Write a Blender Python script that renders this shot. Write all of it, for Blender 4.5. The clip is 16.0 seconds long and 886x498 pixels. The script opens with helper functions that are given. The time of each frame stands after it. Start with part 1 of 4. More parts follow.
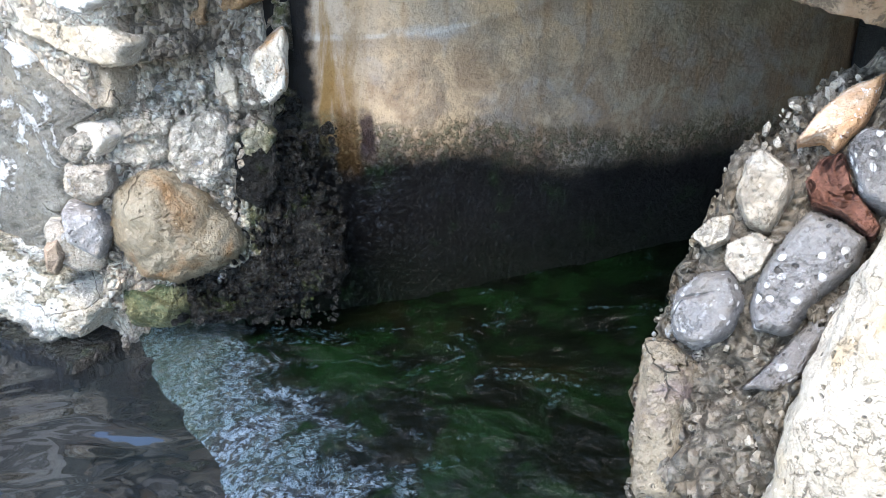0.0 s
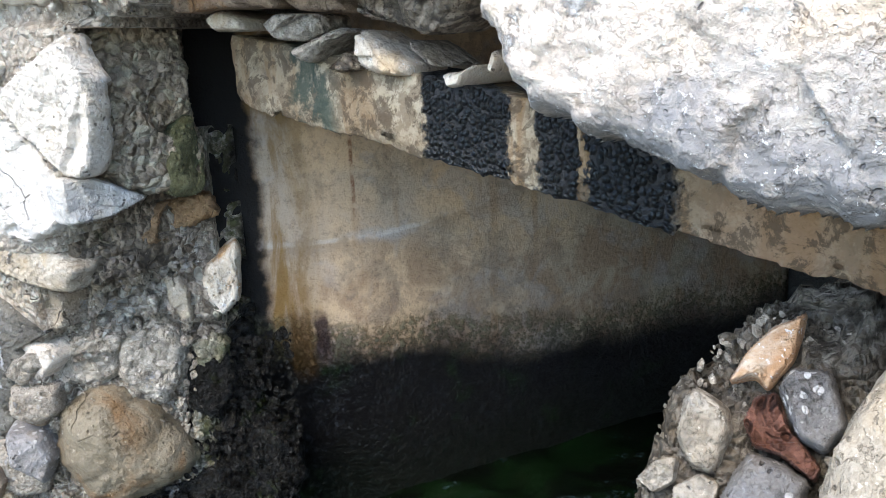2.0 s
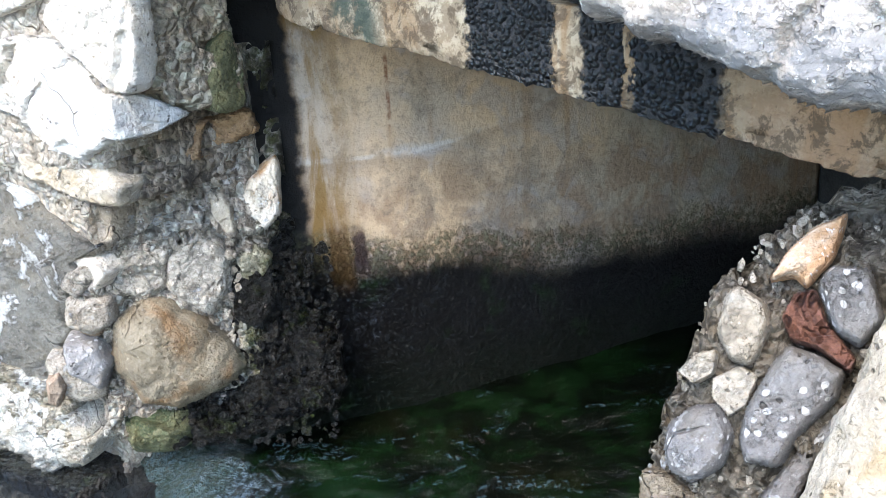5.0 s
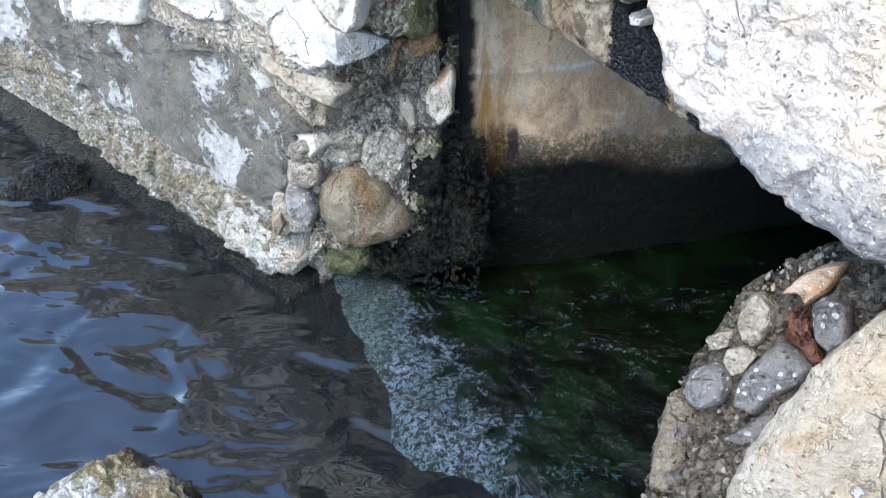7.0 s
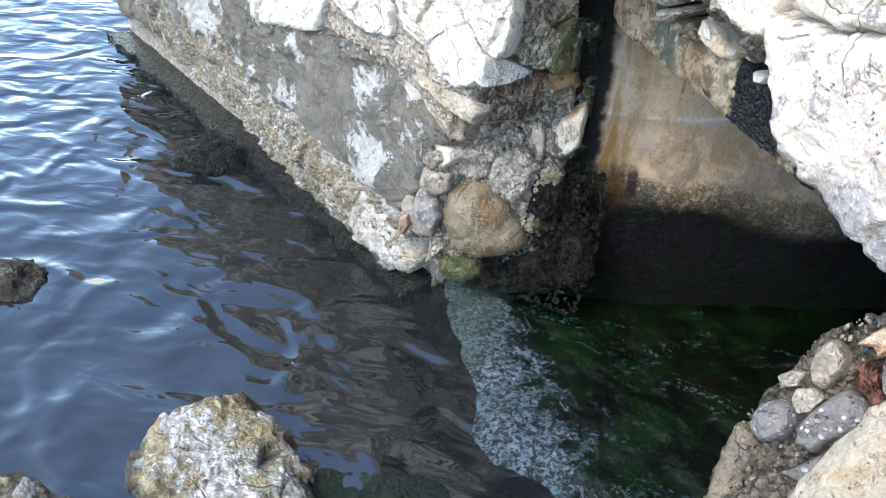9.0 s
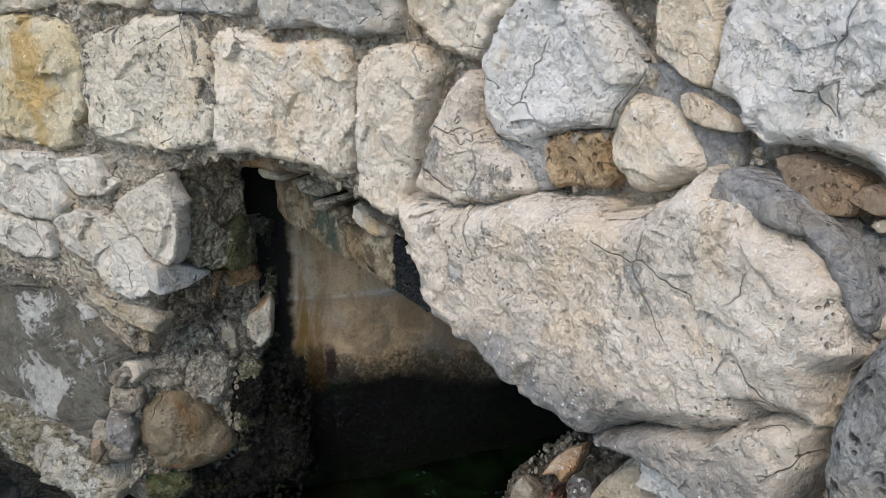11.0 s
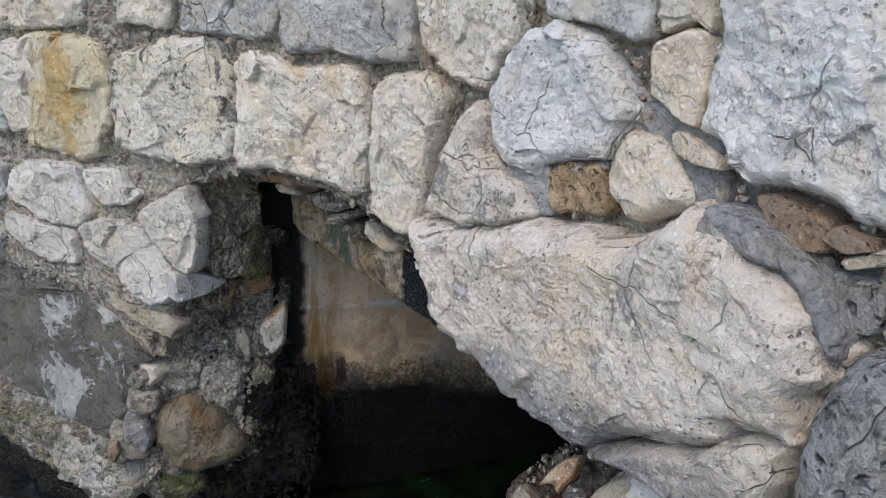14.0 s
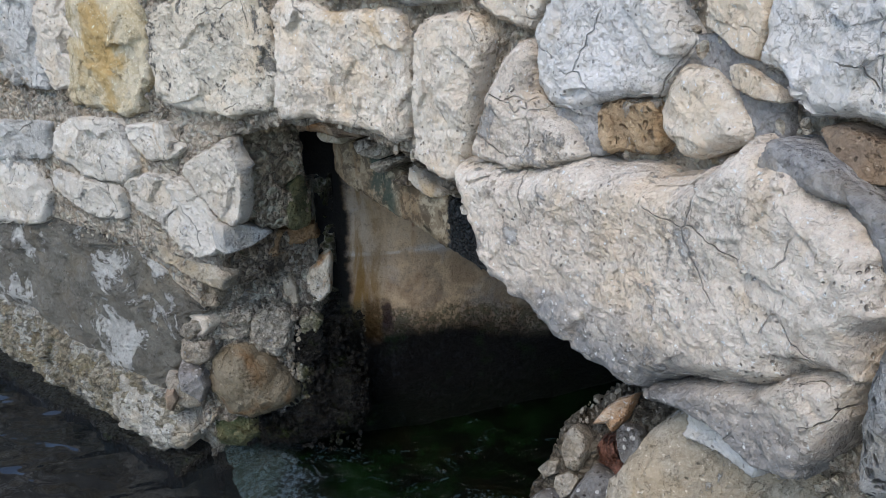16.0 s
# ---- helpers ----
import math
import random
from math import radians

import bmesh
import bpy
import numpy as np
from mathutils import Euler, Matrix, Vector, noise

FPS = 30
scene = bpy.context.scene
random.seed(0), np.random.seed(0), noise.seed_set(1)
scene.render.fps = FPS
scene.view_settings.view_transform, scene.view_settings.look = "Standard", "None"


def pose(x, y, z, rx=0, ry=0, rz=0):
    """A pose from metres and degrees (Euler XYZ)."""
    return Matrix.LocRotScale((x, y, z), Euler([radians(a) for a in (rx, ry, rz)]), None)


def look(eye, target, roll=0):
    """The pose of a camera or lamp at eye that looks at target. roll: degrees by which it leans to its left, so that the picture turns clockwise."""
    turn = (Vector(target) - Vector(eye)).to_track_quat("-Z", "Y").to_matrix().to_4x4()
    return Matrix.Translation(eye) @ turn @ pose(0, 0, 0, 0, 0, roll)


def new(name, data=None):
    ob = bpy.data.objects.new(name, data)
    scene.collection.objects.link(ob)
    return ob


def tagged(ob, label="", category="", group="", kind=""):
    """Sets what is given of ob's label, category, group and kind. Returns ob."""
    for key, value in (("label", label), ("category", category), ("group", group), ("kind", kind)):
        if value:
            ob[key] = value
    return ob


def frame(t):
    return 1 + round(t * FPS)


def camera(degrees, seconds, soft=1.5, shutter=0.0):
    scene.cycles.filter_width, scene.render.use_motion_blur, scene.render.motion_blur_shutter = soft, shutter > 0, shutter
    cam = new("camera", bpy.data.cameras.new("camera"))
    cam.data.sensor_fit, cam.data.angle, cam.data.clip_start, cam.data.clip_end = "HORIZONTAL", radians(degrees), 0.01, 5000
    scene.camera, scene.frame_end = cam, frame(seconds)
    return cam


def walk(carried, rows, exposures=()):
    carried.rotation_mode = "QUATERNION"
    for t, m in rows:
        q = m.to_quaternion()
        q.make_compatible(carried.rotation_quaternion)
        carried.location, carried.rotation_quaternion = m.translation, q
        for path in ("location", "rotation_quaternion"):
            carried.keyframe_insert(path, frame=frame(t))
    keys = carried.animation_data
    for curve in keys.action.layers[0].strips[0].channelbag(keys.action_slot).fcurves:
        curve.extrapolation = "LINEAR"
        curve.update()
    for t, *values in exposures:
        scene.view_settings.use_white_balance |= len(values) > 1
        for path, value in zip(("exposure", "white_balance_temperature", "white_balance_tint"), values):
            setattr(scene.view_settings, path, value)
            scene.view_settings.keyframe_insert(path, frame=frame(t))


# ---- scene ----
cam = camera(57.9, 16.0, soft=0.6)
PATH = [
    (0, (-0.052, 0.052, 1.212), (0.018, 1.877, 0.397), -0.8),
    (0.5, (-0.031, 0.075, 1.282), (0.08, 1.968, 0.645), -1.6),
    (1, (-0.012, 0.09, 1.406), (0.076, 2.065, 1.099), -4.4),
    (1.5, (-0.02, 0.083, 1.396), (0.123, 2.035, 0.984), -4.5),
    (2, (0.001, 0.092, 1.357), (0.159, 2.027, 0.877), -2.7),
    (2.5, (0.002, 0.081, 1.381), (0.156, 2.032, 0.967), -2.4),
    (3, (-0.008, 0.078, 1.38), (0.119, 2.02, 0.92), -3.7),
    (3.5, (-0.002, 0.079, 1.337), (0.11, 1.986, 0.745), -4.2),
    (3.7, (0.0, 0.08, 1.332), (0.1, 1.983, 0.726), -4.3),
    (5.8, (-0.077, 0.026, 1.362), (0.005, 1.869, 0.589), -2.6),
    (6, (-0.044, 0.033, 1.441), (0.001, 1.822, 0.547), -2.0),
    (6.5, (-0.018, -0.121, 1.742), (-0.1, 1.566, 0.671), -1.4),
    (7, (0.01, -0.303, 1.939), (-0.274, 1.31, 0.792), -1.9),
    (7.5, (0.064, -0.377, 1.974), (-0.292, 1.243, 0.856), -0.0),
    (8, (0.019, -0.499, 1.956), (-0.532, 1.052, 0.82), 2.8),
    (8.5, (0.041, -0.547, 1.952), (-0.554, 0.978, 0.803), 3.0),
    (9, (0.076, -0.55, 1.972), (-0.492, 1.049, 0.914), 2.6),
    (9.4, (0.067, -0.615, 1.922), (-0.358, 1.13, 1.043), 2.3),
    (9.5, (0.087, -0.648, 1.933), (-0.291, 1.13, 1.1), 3.4),
    (10, (0.124, -0.592, 1.983), (0.005, 1.266, 1.253), 4.1),
    (10.2, (0.169, -0.541, 2.01), (0.116, 1.343, 1.34), 2.4),
    (12.3, (0.197, -0.565, 2.022), (0.35, 1.327, 1.392), 1.9),
    (12.5, (0.197, -0.559, 2.041), (0.365, 1.327, 1.396), 1.8),
    (13, (0.196, -0.555, 2.051), (0.298, 1.33, 1.392), 1.3),
    (13.5, (0.214, -0.595, 2.077), (0.289, 1.296, 1.433), 0.7),
    (14, (0.198, -0.634, 2.076), (0.213, 1.265, 1.449), 1.9),
    (14.5, (0.187, -0.641, 2.082), (0.207, 1.241, 1.406), 2.6),
    (15, (0.186, -0.645, 2.072), (0.146, 1.212, 1.331), 2.0),
    (15.5, (0.194, -0.623, 2.091), (0.166, 1.224, 1.325), 0.4),
    (16, (0.165, -0.625, 2.077), (0.096, 1.224, 1.316), -0.8),
]
EXPOSURES = [(0, 2.88, 6450, 10), (0.5, 2.92, 6500, 10), (1, 2.08, 6700, 10), (1.5, 1.81, 6700, 10), (2.0, 2.28, 6700, 10), (2.5, 2.03, 6700, 10), (3.0, 1.93, 6700, 10), (3.5, 2.25, 6700, 10),
             (6, 2.78, 6450, 10), (6.5, 2.48, 6450, 10), (7, 2.21, 6300, 10), (7.5, 2.10, 6250, 10), (8, 2.33, 6350, 10), (8.5, 2.48, 6400, 10), (9, 2.28, 6600, 10), (9.5, 2.08, 6850, 10), (9.8, 1.50, 7250, 10), (10, 1.32, 7450, 10), (12.5, 0.98, 6900, 10), (15, 0.90, 6750, 10), (16, 1.02, 6700, 10)]
walk(cam, [(t, look(eye, target, roll)) for t, eye, target, roll in PATH], EXPOSURES)

# ---- sky and sun ----
SUN_HEIGHT, SUN_TURN = 52.0, 215.0
world = bpy.data.worlds.new("sky")
scene.world = world
world.use_nodes = True
wn = world.node_tree
sky = wn.nodes.new("ShaderNodeTexSky")
sky.sky_type, sky.sun_disc = "NISHITA", False
sky.sun_elevation, sky.sun_rotation = radians(SUN_HEIGHT), radians(SUN_TURN)
sky.dust_density, sky.ozone_density = 0.7, 2.5
wn.nodes["Background"].inputs["Strength"].default_value = 0.15
wn.links.new(sky.outputs[0], wn.nodes["Background"].inputs["Color"])
sun_data = bpy.data.lights.new("sun", "SUN")
sun_data.energy, sun_data.angle, sun_data.color = 0.75, radians(30), (1.0, 0.89, 0.74)
sun = new("sun", sun_data)
a, e = radians(SUN_TURN), radians(SUN_HEIGHT)
toward = Vector((math.sin(a) * math.cos(e), math.cos(a) * math.cos(e), math.sin(e)))
sun.matrix_world = look(toward * 20, (0, 0, 0))


# ---- materials ----
class Nodes:
    """Short hand for building one node material."""

    def __init__(self, name):
        self.mat = bpy.data.materials.new(name)
        self.mat.use_nodes = True
        self.t = self.mat.node_tree
        self.bsdf = self.t.nodes["Principled BSDF"]
        self.pos = self.t.nodes.new("ShaderNodeNewGeometry").outputs["Position"]

    def link(self, a, b):
        self.t.links.new(a, b)

    def put(self, sock, v):
        if hasattr(v, "is_output"):
            self.link(v, sock)
        else:
            sock.default_value = v

    def stretch(self, sx, sy, sz):
        n = self.t.nodes.new("ShaderNodeVectorMath")
        n.operation = "MULTIPLY"
        self.link(self.pos, n.inputs[0])
        n.inputs[1].default_value = (sx, sy, sz)
        return n.outputs[0]

    def noise(self, scale, detail=6, rough=0.6, distort=0.0, vec=None):
        n = self.t.nodes.new("ShaderNodeTexNoise")
        self.link(vec or self.pos, n.inputs["Vector"])
        n.inputs["Scale"].default_value, n.inputs["Detail"].default_value = scale, detail
        n.inputs["Roughness"].default_value, n.inputs["Distortion"].default_value = rough, distort
        return n.outputs[0]

    def cells(self, scale, feature="F1", vec=None):
        n = self.t.nodes.new("ShaderNodeTexVoronoi")
        n.feature = feature
        self.link(vec or self.pos, n.inputs["Vector"])
        n.inputs["Scale"].default_value = scale
        return n.outputs["Distance"]

    def warp(self, scale, amount):
        n = self.t.nodes.new("ShaderNodeTexNoise")
        self.link(self.pos, n.inputs["Vector"])
        n.inputs["Scale"].default_value = scale
        m = self.t.nodes.new("ShaderNodeVectorMath")
        m.operation = "MULTIPLY_ADD"
        self.link(n.outputs["Color"], m.inputs[0])
        m.inputs[1].default_value = (amount,) * 3
        self.link(self.pos, m.inputs[2])
        return m.outputs[0]

    def facets(self, scale):
        """Height of small tilted planes, as on broken stone."""
        v = self.warp(scale * 0.8, 0.35 / scale)
        n = self.t.nodes.new("ShaderNodeTexVoronoi")
        n.inputs["Scale"].default_value = scale
        self.link(v, n.inputs["Vector"])
        out = []
        for op, a, b in (("SUBTRACT", v, n.outputs["Position"]), ("SUBTRACT", n.outputs["Color"], None)):
            q = self.t.nodes.new("ShaderNodeVectorMath")
            q.operation = op
            self.link(a, q.inputs[0])
            if b:
                self.link(b, q.inputs[1])
            else:
                q.inputs[1].default_value = (0.5, 0.5, 0.5)
            out.append(q.outputs[0])
        q = self.t.nodes.new("ShaderNodeVectorMath")
        q.operation = "DOT_PRODUCT"
        self.link(out[0], q.inputs[0])
        self.link(out[1], q.inputs[1])
        return self.math("MULTIPLY", q.outputs["Value"], 10.0)

    def ramp(self, v, lo, hi, a=0.0, b=1.0):
        n = self.t.nodes.new("ShaderNodeMapRange")
        n.interpolation_type = "SMOOTHSTEP"
        self.link(v, n.inputs[0])
        for i, x in enumerate((lo, hi, a, b)):
            n.inputs[i + 1].default_value = x
        return n.outputs[0]

    def math(self, op, a, b=0.0, c=0.0):
        n = self.t.nodes.new("ShaderNodeMath")
        n.operation = op
        for i, v in enumerate((a, b, c)):
            self.put(n.inputs[i], v)
        return n.outputs[0]

    def mix(self, f, a, b):
        n = self.t.nodes.new("ShaderNodeMix")
        n.data_type = "RGBA"
        self.put(n.inputs[0], f)
        for i, v in ((6, a), (7, b)):
            self.put(n.inputs[i], v if hasattr(v, "is_output") else (*v, 1.0))
        return n.outputs[2]

    def axis(self, which):
        n = self.t.nodes.new("ShaderNodeSeparateXYZ")
        self.link(self.pos, n.inputs[0])
        return n.outputs[which]

    def chance(self):
        return self.t.nodes.new("ShaderNodeObjectInfo").outputs["Random"]

    def bump(self, height, distance, strength=1.0, base=None):
        n = self.t.nodes.new("ShaderNodeBump")
        n.inputs["Strength"].default_value, n.inputs["Distance"].default_value = strength, distance
        self.link(height, n.inputs["Height"])
        if base:
            self.link(base, n.inputs["Normal"])
        return n.outputs[0]

    def done(self, colour, rough, normal=None, spec=0.4):
        self.put(self.bsdf.inputs["Base Color"], colour)
        self.put(self.bsdf.inputs["Roughness"], rough)
        self.put(self.bsdf.inputs["Specular IOR Level"], spec)
        if normal:
            self.link(normal, self.bsdf.inputs["Normal"])
        return self.mat


def rock(name, light, mid, dark, spots=0.35, crack=0.6, pit=0.0, skirt=0.0, stain=None, stain_at=0.62, stain_scale=4.0,
         patch=None, patch_at=0.6, patch_scale=6.0, rough=0.85, coarse=0.004, speck=None, moss=None, moss_at=0.6, tide=False, pebble=0.0, slick=False):
    """Limestone and its kin: two tones in large clouds, chipped shelves, darker grain, fine cracks, chip shadows
    painted as thin dark lines, and stains with a shape of their own.
    """
    n = Nodes(name)
    cloud = n.noise(3.5, 5, 0.6, 0.4)
    grain = n.noise(34, 9, 0.74)
    fine = n.noise(130, 5, 0.75)
    plate = n.math("ADD", n.facets(11), n.math("MULTIPLY", n.facets(27), 0.7))
    chip = n.ramp(n.noise(24, 6, 0.68), 0.42, 0.60)
    nick = n.ramp(n.noise(66, 3, 0.6), 0.50, 0.66)
    half = tuple(0.5 * a + 0.5 * b for a, b in zip(mid, dark))
    col = n.mix(n.ramp(cloud, 0.36, 0.66), light, mid)
    col = n.mix(n.ramp(n.noise(9, 9, 0.76), 0.5, 0.60, 0.0, 0.5), col, half)
    col = n.mix(n.math("MULTIPLY", n.ramp(grain, 0.52, 0.64), spots * 0.7), col, dark)
    col = n.mix(n.math("MULTIPLY", n.ramp(fine, 0.53, 0.62), min(1.0, spots * 0.9)), col, dark)
    col = n.mix(n.math("MULTIPLY", n.ramp(fine, 0.48, 0.38), 0.35), col, tuple(min(0.84, c * 1.3) for c in light))
    col = n.mix(n.math("MULTIPLY", chip, 0.22), col, tuple(min(0.84, c * 1.12) for c in light))
    pock = n.math("MULTIPLY", n.ramp(n.cells(52, vec=n.warp(25, 0.03)), 0.22, 0.13), n.ramp(n.noise(10, 3), 0.5, 0.58))
    col = n.mix(n.math("MULTIPLY", pock, 0.75), col, tuple(c * 0.45 for c in dark))
    col = n.mix(n.ramp(n.noise(5.5, 4, 0.6, 0.8), 0.5, 0.66, 0.0, 0.45), col, tuple(c * t for c, t in zip(light, (1.0, 0.86, 0.68))))
    height = n.math("ADD", n.math("MULTIPLY", plate, 0.75), n.math("MULTIPLY", chip, 0.14))
    height = n.math("SUBTRACT", n.math("ADD", height, n.math("MULTIPLY", nick, 0.10)), n.math("MULTIPLY", pock, 0.4))
    height = n.math("SUBTRACT", height, n.math("ADD", n.math("MULTIPLY", grain, 0.34), n.math("MULTIPLY", fine, 0.18)))
    if patch:
        f = n.ramp(n.noise(patch_scale, 10, 0.74, 0.3), patch_at, patch_at + 0.03)
        col = n.mix(n.math("MULTIPLY", f, n.ramp(fine, 0.36, 0.5, 0.6, 1.0)), col, patch)
        height = n.math("ADD", height, n.math("MULTIPLY", f, 0.35))
    if skirt:
        f = n.ramp(n.math("ADD", n.axis(2), n.math("MULTIPLY", n.noise(7, 7, 0.7), 0.26)), skirt + 0.08, skirt - 0.04)
        col = n.mix(n.math("MULTIPLY", f, n.ramp(grain, 0.38, 0.52, 0.55, 0.95)), col, (0.25, 0.245, 0.24))
    if stain:
        f = n.ramp(n.noise(stain_scale, 6, 0.62, 0.6, n.stretch(1, 1, 0.55)), stain_at, stain_at + 0.12)
        col = n.mix(n.math("MULTIPLY", f, 0.85), col, stain)
    if pebble:
        bead = n.t.nodes.new("ShaderNodeTexVoronoi")
        n.link(n.warp(16, 0.05), bead.inputs["Vector"])
        bead.inputs["Scale"].default_value = 40
        dist, pick = bead.outputs["Distance"], bead.outputs["Color"]
        col = n.mix(n.math("MULTIPLY", n.ramp(pick, 0.45, 0.9), 0.7 * pebble), col, tuple(min(0.8, c * 1.45) for c in light))
        col = n.mix(n.math("MULTIPLY", n.ramp(pick, 0.4, 0.1), 0.6 * pebble), col, half)
        col = n.mix(n.math("MULTIPLY", n.ramp(dist, 0.54, 0.78), 0.85 * pebble), col, tuple(c * 0.6 for c in dark))
        height = n.math("ADD", height, n.math("MULTIPLY", n.ramp(dist, 0.65, 0.05), 0.85 * pebble))
    if moss:
        f = n.math("MULTIPLY", n.ramp(n.noise(7, 9, 0.7, 0.4), moss_at, moss_at + 0.12), n.ramp(fine, 0.35, 0.6, 0.4, 1.0))
        col = n.mix(f, col, moss)
    if speck:
        f = n.ramp(n.cells(46, vec=n.warp(30, 0.02)), 0.3, 0.22)
        f = n.math("MULTIPLY", f, n.ramp(n.noise(9, 3), 0.45, 0.58))
        col = n.mix(f, col, speck)
    if crack:
        line = n.ramp(n.cells(3.6, "DISTANCE_TO_EDGE", n.warp(13, 0.05)), 0.009, 0.0)
        line = n.math("MULTIPLY", line, n.ramp(n.noise(4, 2), 0.52, 0.6))
        col = n.mix(n.math("MULTIPLY", line, crack), col, tuple(c * 0.4 for c in dark))
        height = n.math("SUBTRACT", height, n.math("MULTIPLY", line, 0.5))
        # Crack-like dark lines that paint the shadows of chips into the colour.
        crack_shade = n.ramp(n.math("ABSOLUTE", n.math("SUBTRACT", n.noise(15, 7, 0.6, 0.2), 0.5)), 0.009, 0.0)
        crack_shade = n.math("MULTIPLY", crack_shade, n.ramp(n.noise(9, 3), 0.5, 0.62))
        col = n.mix(n.math("MULTIPLY", crack_shade, min(1.0, crack * 0.7)), col, tuple(c * 0.5 for c in dark))
        height = n.math("SUBTRACT", height, n.math("MULTIPLY", crack_shade, 0.3))
        # A finer set: shadow lines along small chip edges, also in the colour.
        chip_shade = n.ramp(n.math("ABSOLUTE", n.math("SUBTRACT", n.noise(34, 4, 0.6), 0.5)), 0.014, 0.003)
        chip_shade = n.math("MULTIPLY", chip_shade, n.ramp(n.noise(15, 3), 0.5, 0.58))
        col = n.mix(n.math("MULTIPLY", chip_shade, min(1.0, crack * 0.8)), col, tuple(c * 0.6 for c in dark))
        height = n.math("SUBTRACT", height, n.math("MULTIPLY", chip_shade, 0.25))
        fleck = n.ramp(n.noise(75, 4, 0.7), 0.62, 0.66)
        col = n.mix(n.math("MULTIPLY", fleck, 0.9), col, tuple(min(0.85, c * 1.45) for c in light))
    if pit:
        hole = n.ramp(n.cells(34, vec=n.warp(20, 0.05)), 0.40, 0.20)
        hole = n.math("MULTIPLY", hole, n.ramp(n.noise(11, 3), 0.38, 0.5))
        col = n.mix(n.math("MULTIPLY", hole, pit), col, tuple(c * 0.3 for c in dark))
        height = n.math("SUBTRACT", height, n.math("MULTIPLY", hole, 1.3))
    wet = 0.0
    if tide:
        wet = n.ramp(n.math("ADD", n.axis(2), n.math("MULTIPLY", n.noise(6, 4), 0.14)), 0.15, 0.09)
        col = n.mix(n.math("MULTIPLY", wet, 0.85), col, tuple(c * 0.35 for c in dark))
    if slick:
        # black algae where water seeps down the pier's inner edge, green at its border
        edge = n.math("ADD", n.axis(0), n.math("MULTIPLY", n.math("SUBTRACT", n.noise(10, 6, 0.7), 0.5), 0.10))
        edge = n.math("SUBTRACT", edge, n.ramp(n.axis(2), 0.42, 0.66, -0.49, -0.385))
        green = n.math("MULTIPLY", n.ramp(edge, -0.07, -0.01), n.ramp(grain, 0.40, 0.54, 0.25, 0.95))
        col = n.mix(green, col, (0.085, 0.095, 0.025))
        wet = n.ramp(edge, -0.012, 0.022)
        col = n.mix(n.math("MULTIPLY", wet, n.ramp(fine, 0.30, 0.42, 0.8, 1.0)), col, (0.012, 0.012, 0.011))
    col = n.mix(n.ramp(n.chance(), 0.0, 1.0, 0.0, 0.16), col, dark)
    gloss = n.ramp(grain, 0.3, 0.7, rough - 0.08, min(1.0, rough + 0.1))
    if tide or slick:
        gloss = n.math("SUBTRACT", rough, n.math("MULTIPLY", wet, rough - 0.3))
    return n.done(col, gloss, n.bump(height, coarse * 4.2, 1.0), 0.3)


M = {}
M["cream"] = rock("cream_limestone", (0.80, 0.71, 0.595), (0.73, 0.615, 0.485), (0.38, 0.305, 0.23), stain=(0.64, 0.47, 0.28), stain_at=0.58, crack=0.35)
M["pale"] = rock("pale_limestone", (0.75, 0.665, 0.565), (0.70, 0.585, 0.475), (0.42, 0.355, 0.295), spots=0.5, patch=(0.50, 0.475, 0.44), patch_at=0.585, patch_scale=3.2, skirt=1.40, coarse=0.0045, crack=0.3)
M["grey"] = rock("grey_limestone", (0.58, 0.56, 0.52), (0.48, 0.455, 0.41), (0.20, 0.19, 0.17), patch=(0.62, 0.60, 0.55), patch_at=0.6)
M["blue"] = rock("blue_grey_limestone", (0.71, 0.685, 0.655), (0.73, 0.68, 0.61), (0.38, 0.365, 0.34), spots=0.2, crack=0.3, coarse=0.0035)
M["ochre"] = rock("ochre_limestone", (0.64, 0.57, 0.43), (0.58, 0.45, 0.25), (0.34, 0.25, 0.14), stain=(0.54, 0.36, 0.14), stain_at=0.52)
M["lichen"] = rock("lichen_limestone", (0.76, 0.68, 0.56), (0.69, 0.59, 0.455), (0.34, 0.29, 0.22), patch=(0.17, 0.16, 0.14), patch_at=0.56, patch_scale=7)
M["stained"] = rock("iron_stained_limestone", (0.76, 0.70, 0.61), (0.70, 0.60, 0.46), (0.36, 0.28, 0.18), stain=(0.50, 0.24, 0.06), stain_at=0.485, stain_scale=9)
M["brick"] = rock("orange_brick", (0.64, 0.48, 0.31), (0.56, 0.36, 0.18), (0.28, 0.16, 0.08), pit=0.25, crack=0.6, coarse=0.008, patch=(0.64, 0.58, 0.50), patch_at=0.56, patch_scale=10)
M["brown"] = rock("brown_stone", (0.36, 0.27, 0.19), (0.28, 0.20, 0.14), (0.13, 0.09, 0.06), stain=(0.42, 0.22, 0.09), stain_at=0.6)
M["porous"] = rock("porous_grey_stone", (0.52, 0.51, 0.485), (0.42, 0.41, 0.39), (0.15, 0.15, 0.145), pit=0.45, spots=0.6, patch=(0.55, 0.53, 0.48), patch_at=0.57, coarse=0.010)
M["conglom"] = rock("brown_conglomerate", (0.44, 0.36, 0.27), (0.32, 0.25, 0.18), (0.10, 0.08, 0.06), spots=0.6, coarse=0.012, moss=(0.09, 0.11, 0.03), moss_at=0.6, pebble=0.9)
M["grit"] = rock("gritty_buff_stone", (0.55, 0.495, 0.41), (0.45, 0.39, 0.305), (0.15, 0.13, 0.10), spots=0.55, patch=(0.50, 0.50, 0.50), patch_at=0.60, patch_scale=7, coarse=0.009, moss=(0.12, 0.13, 0.05), moss_at=0.64, pebble=0.45)
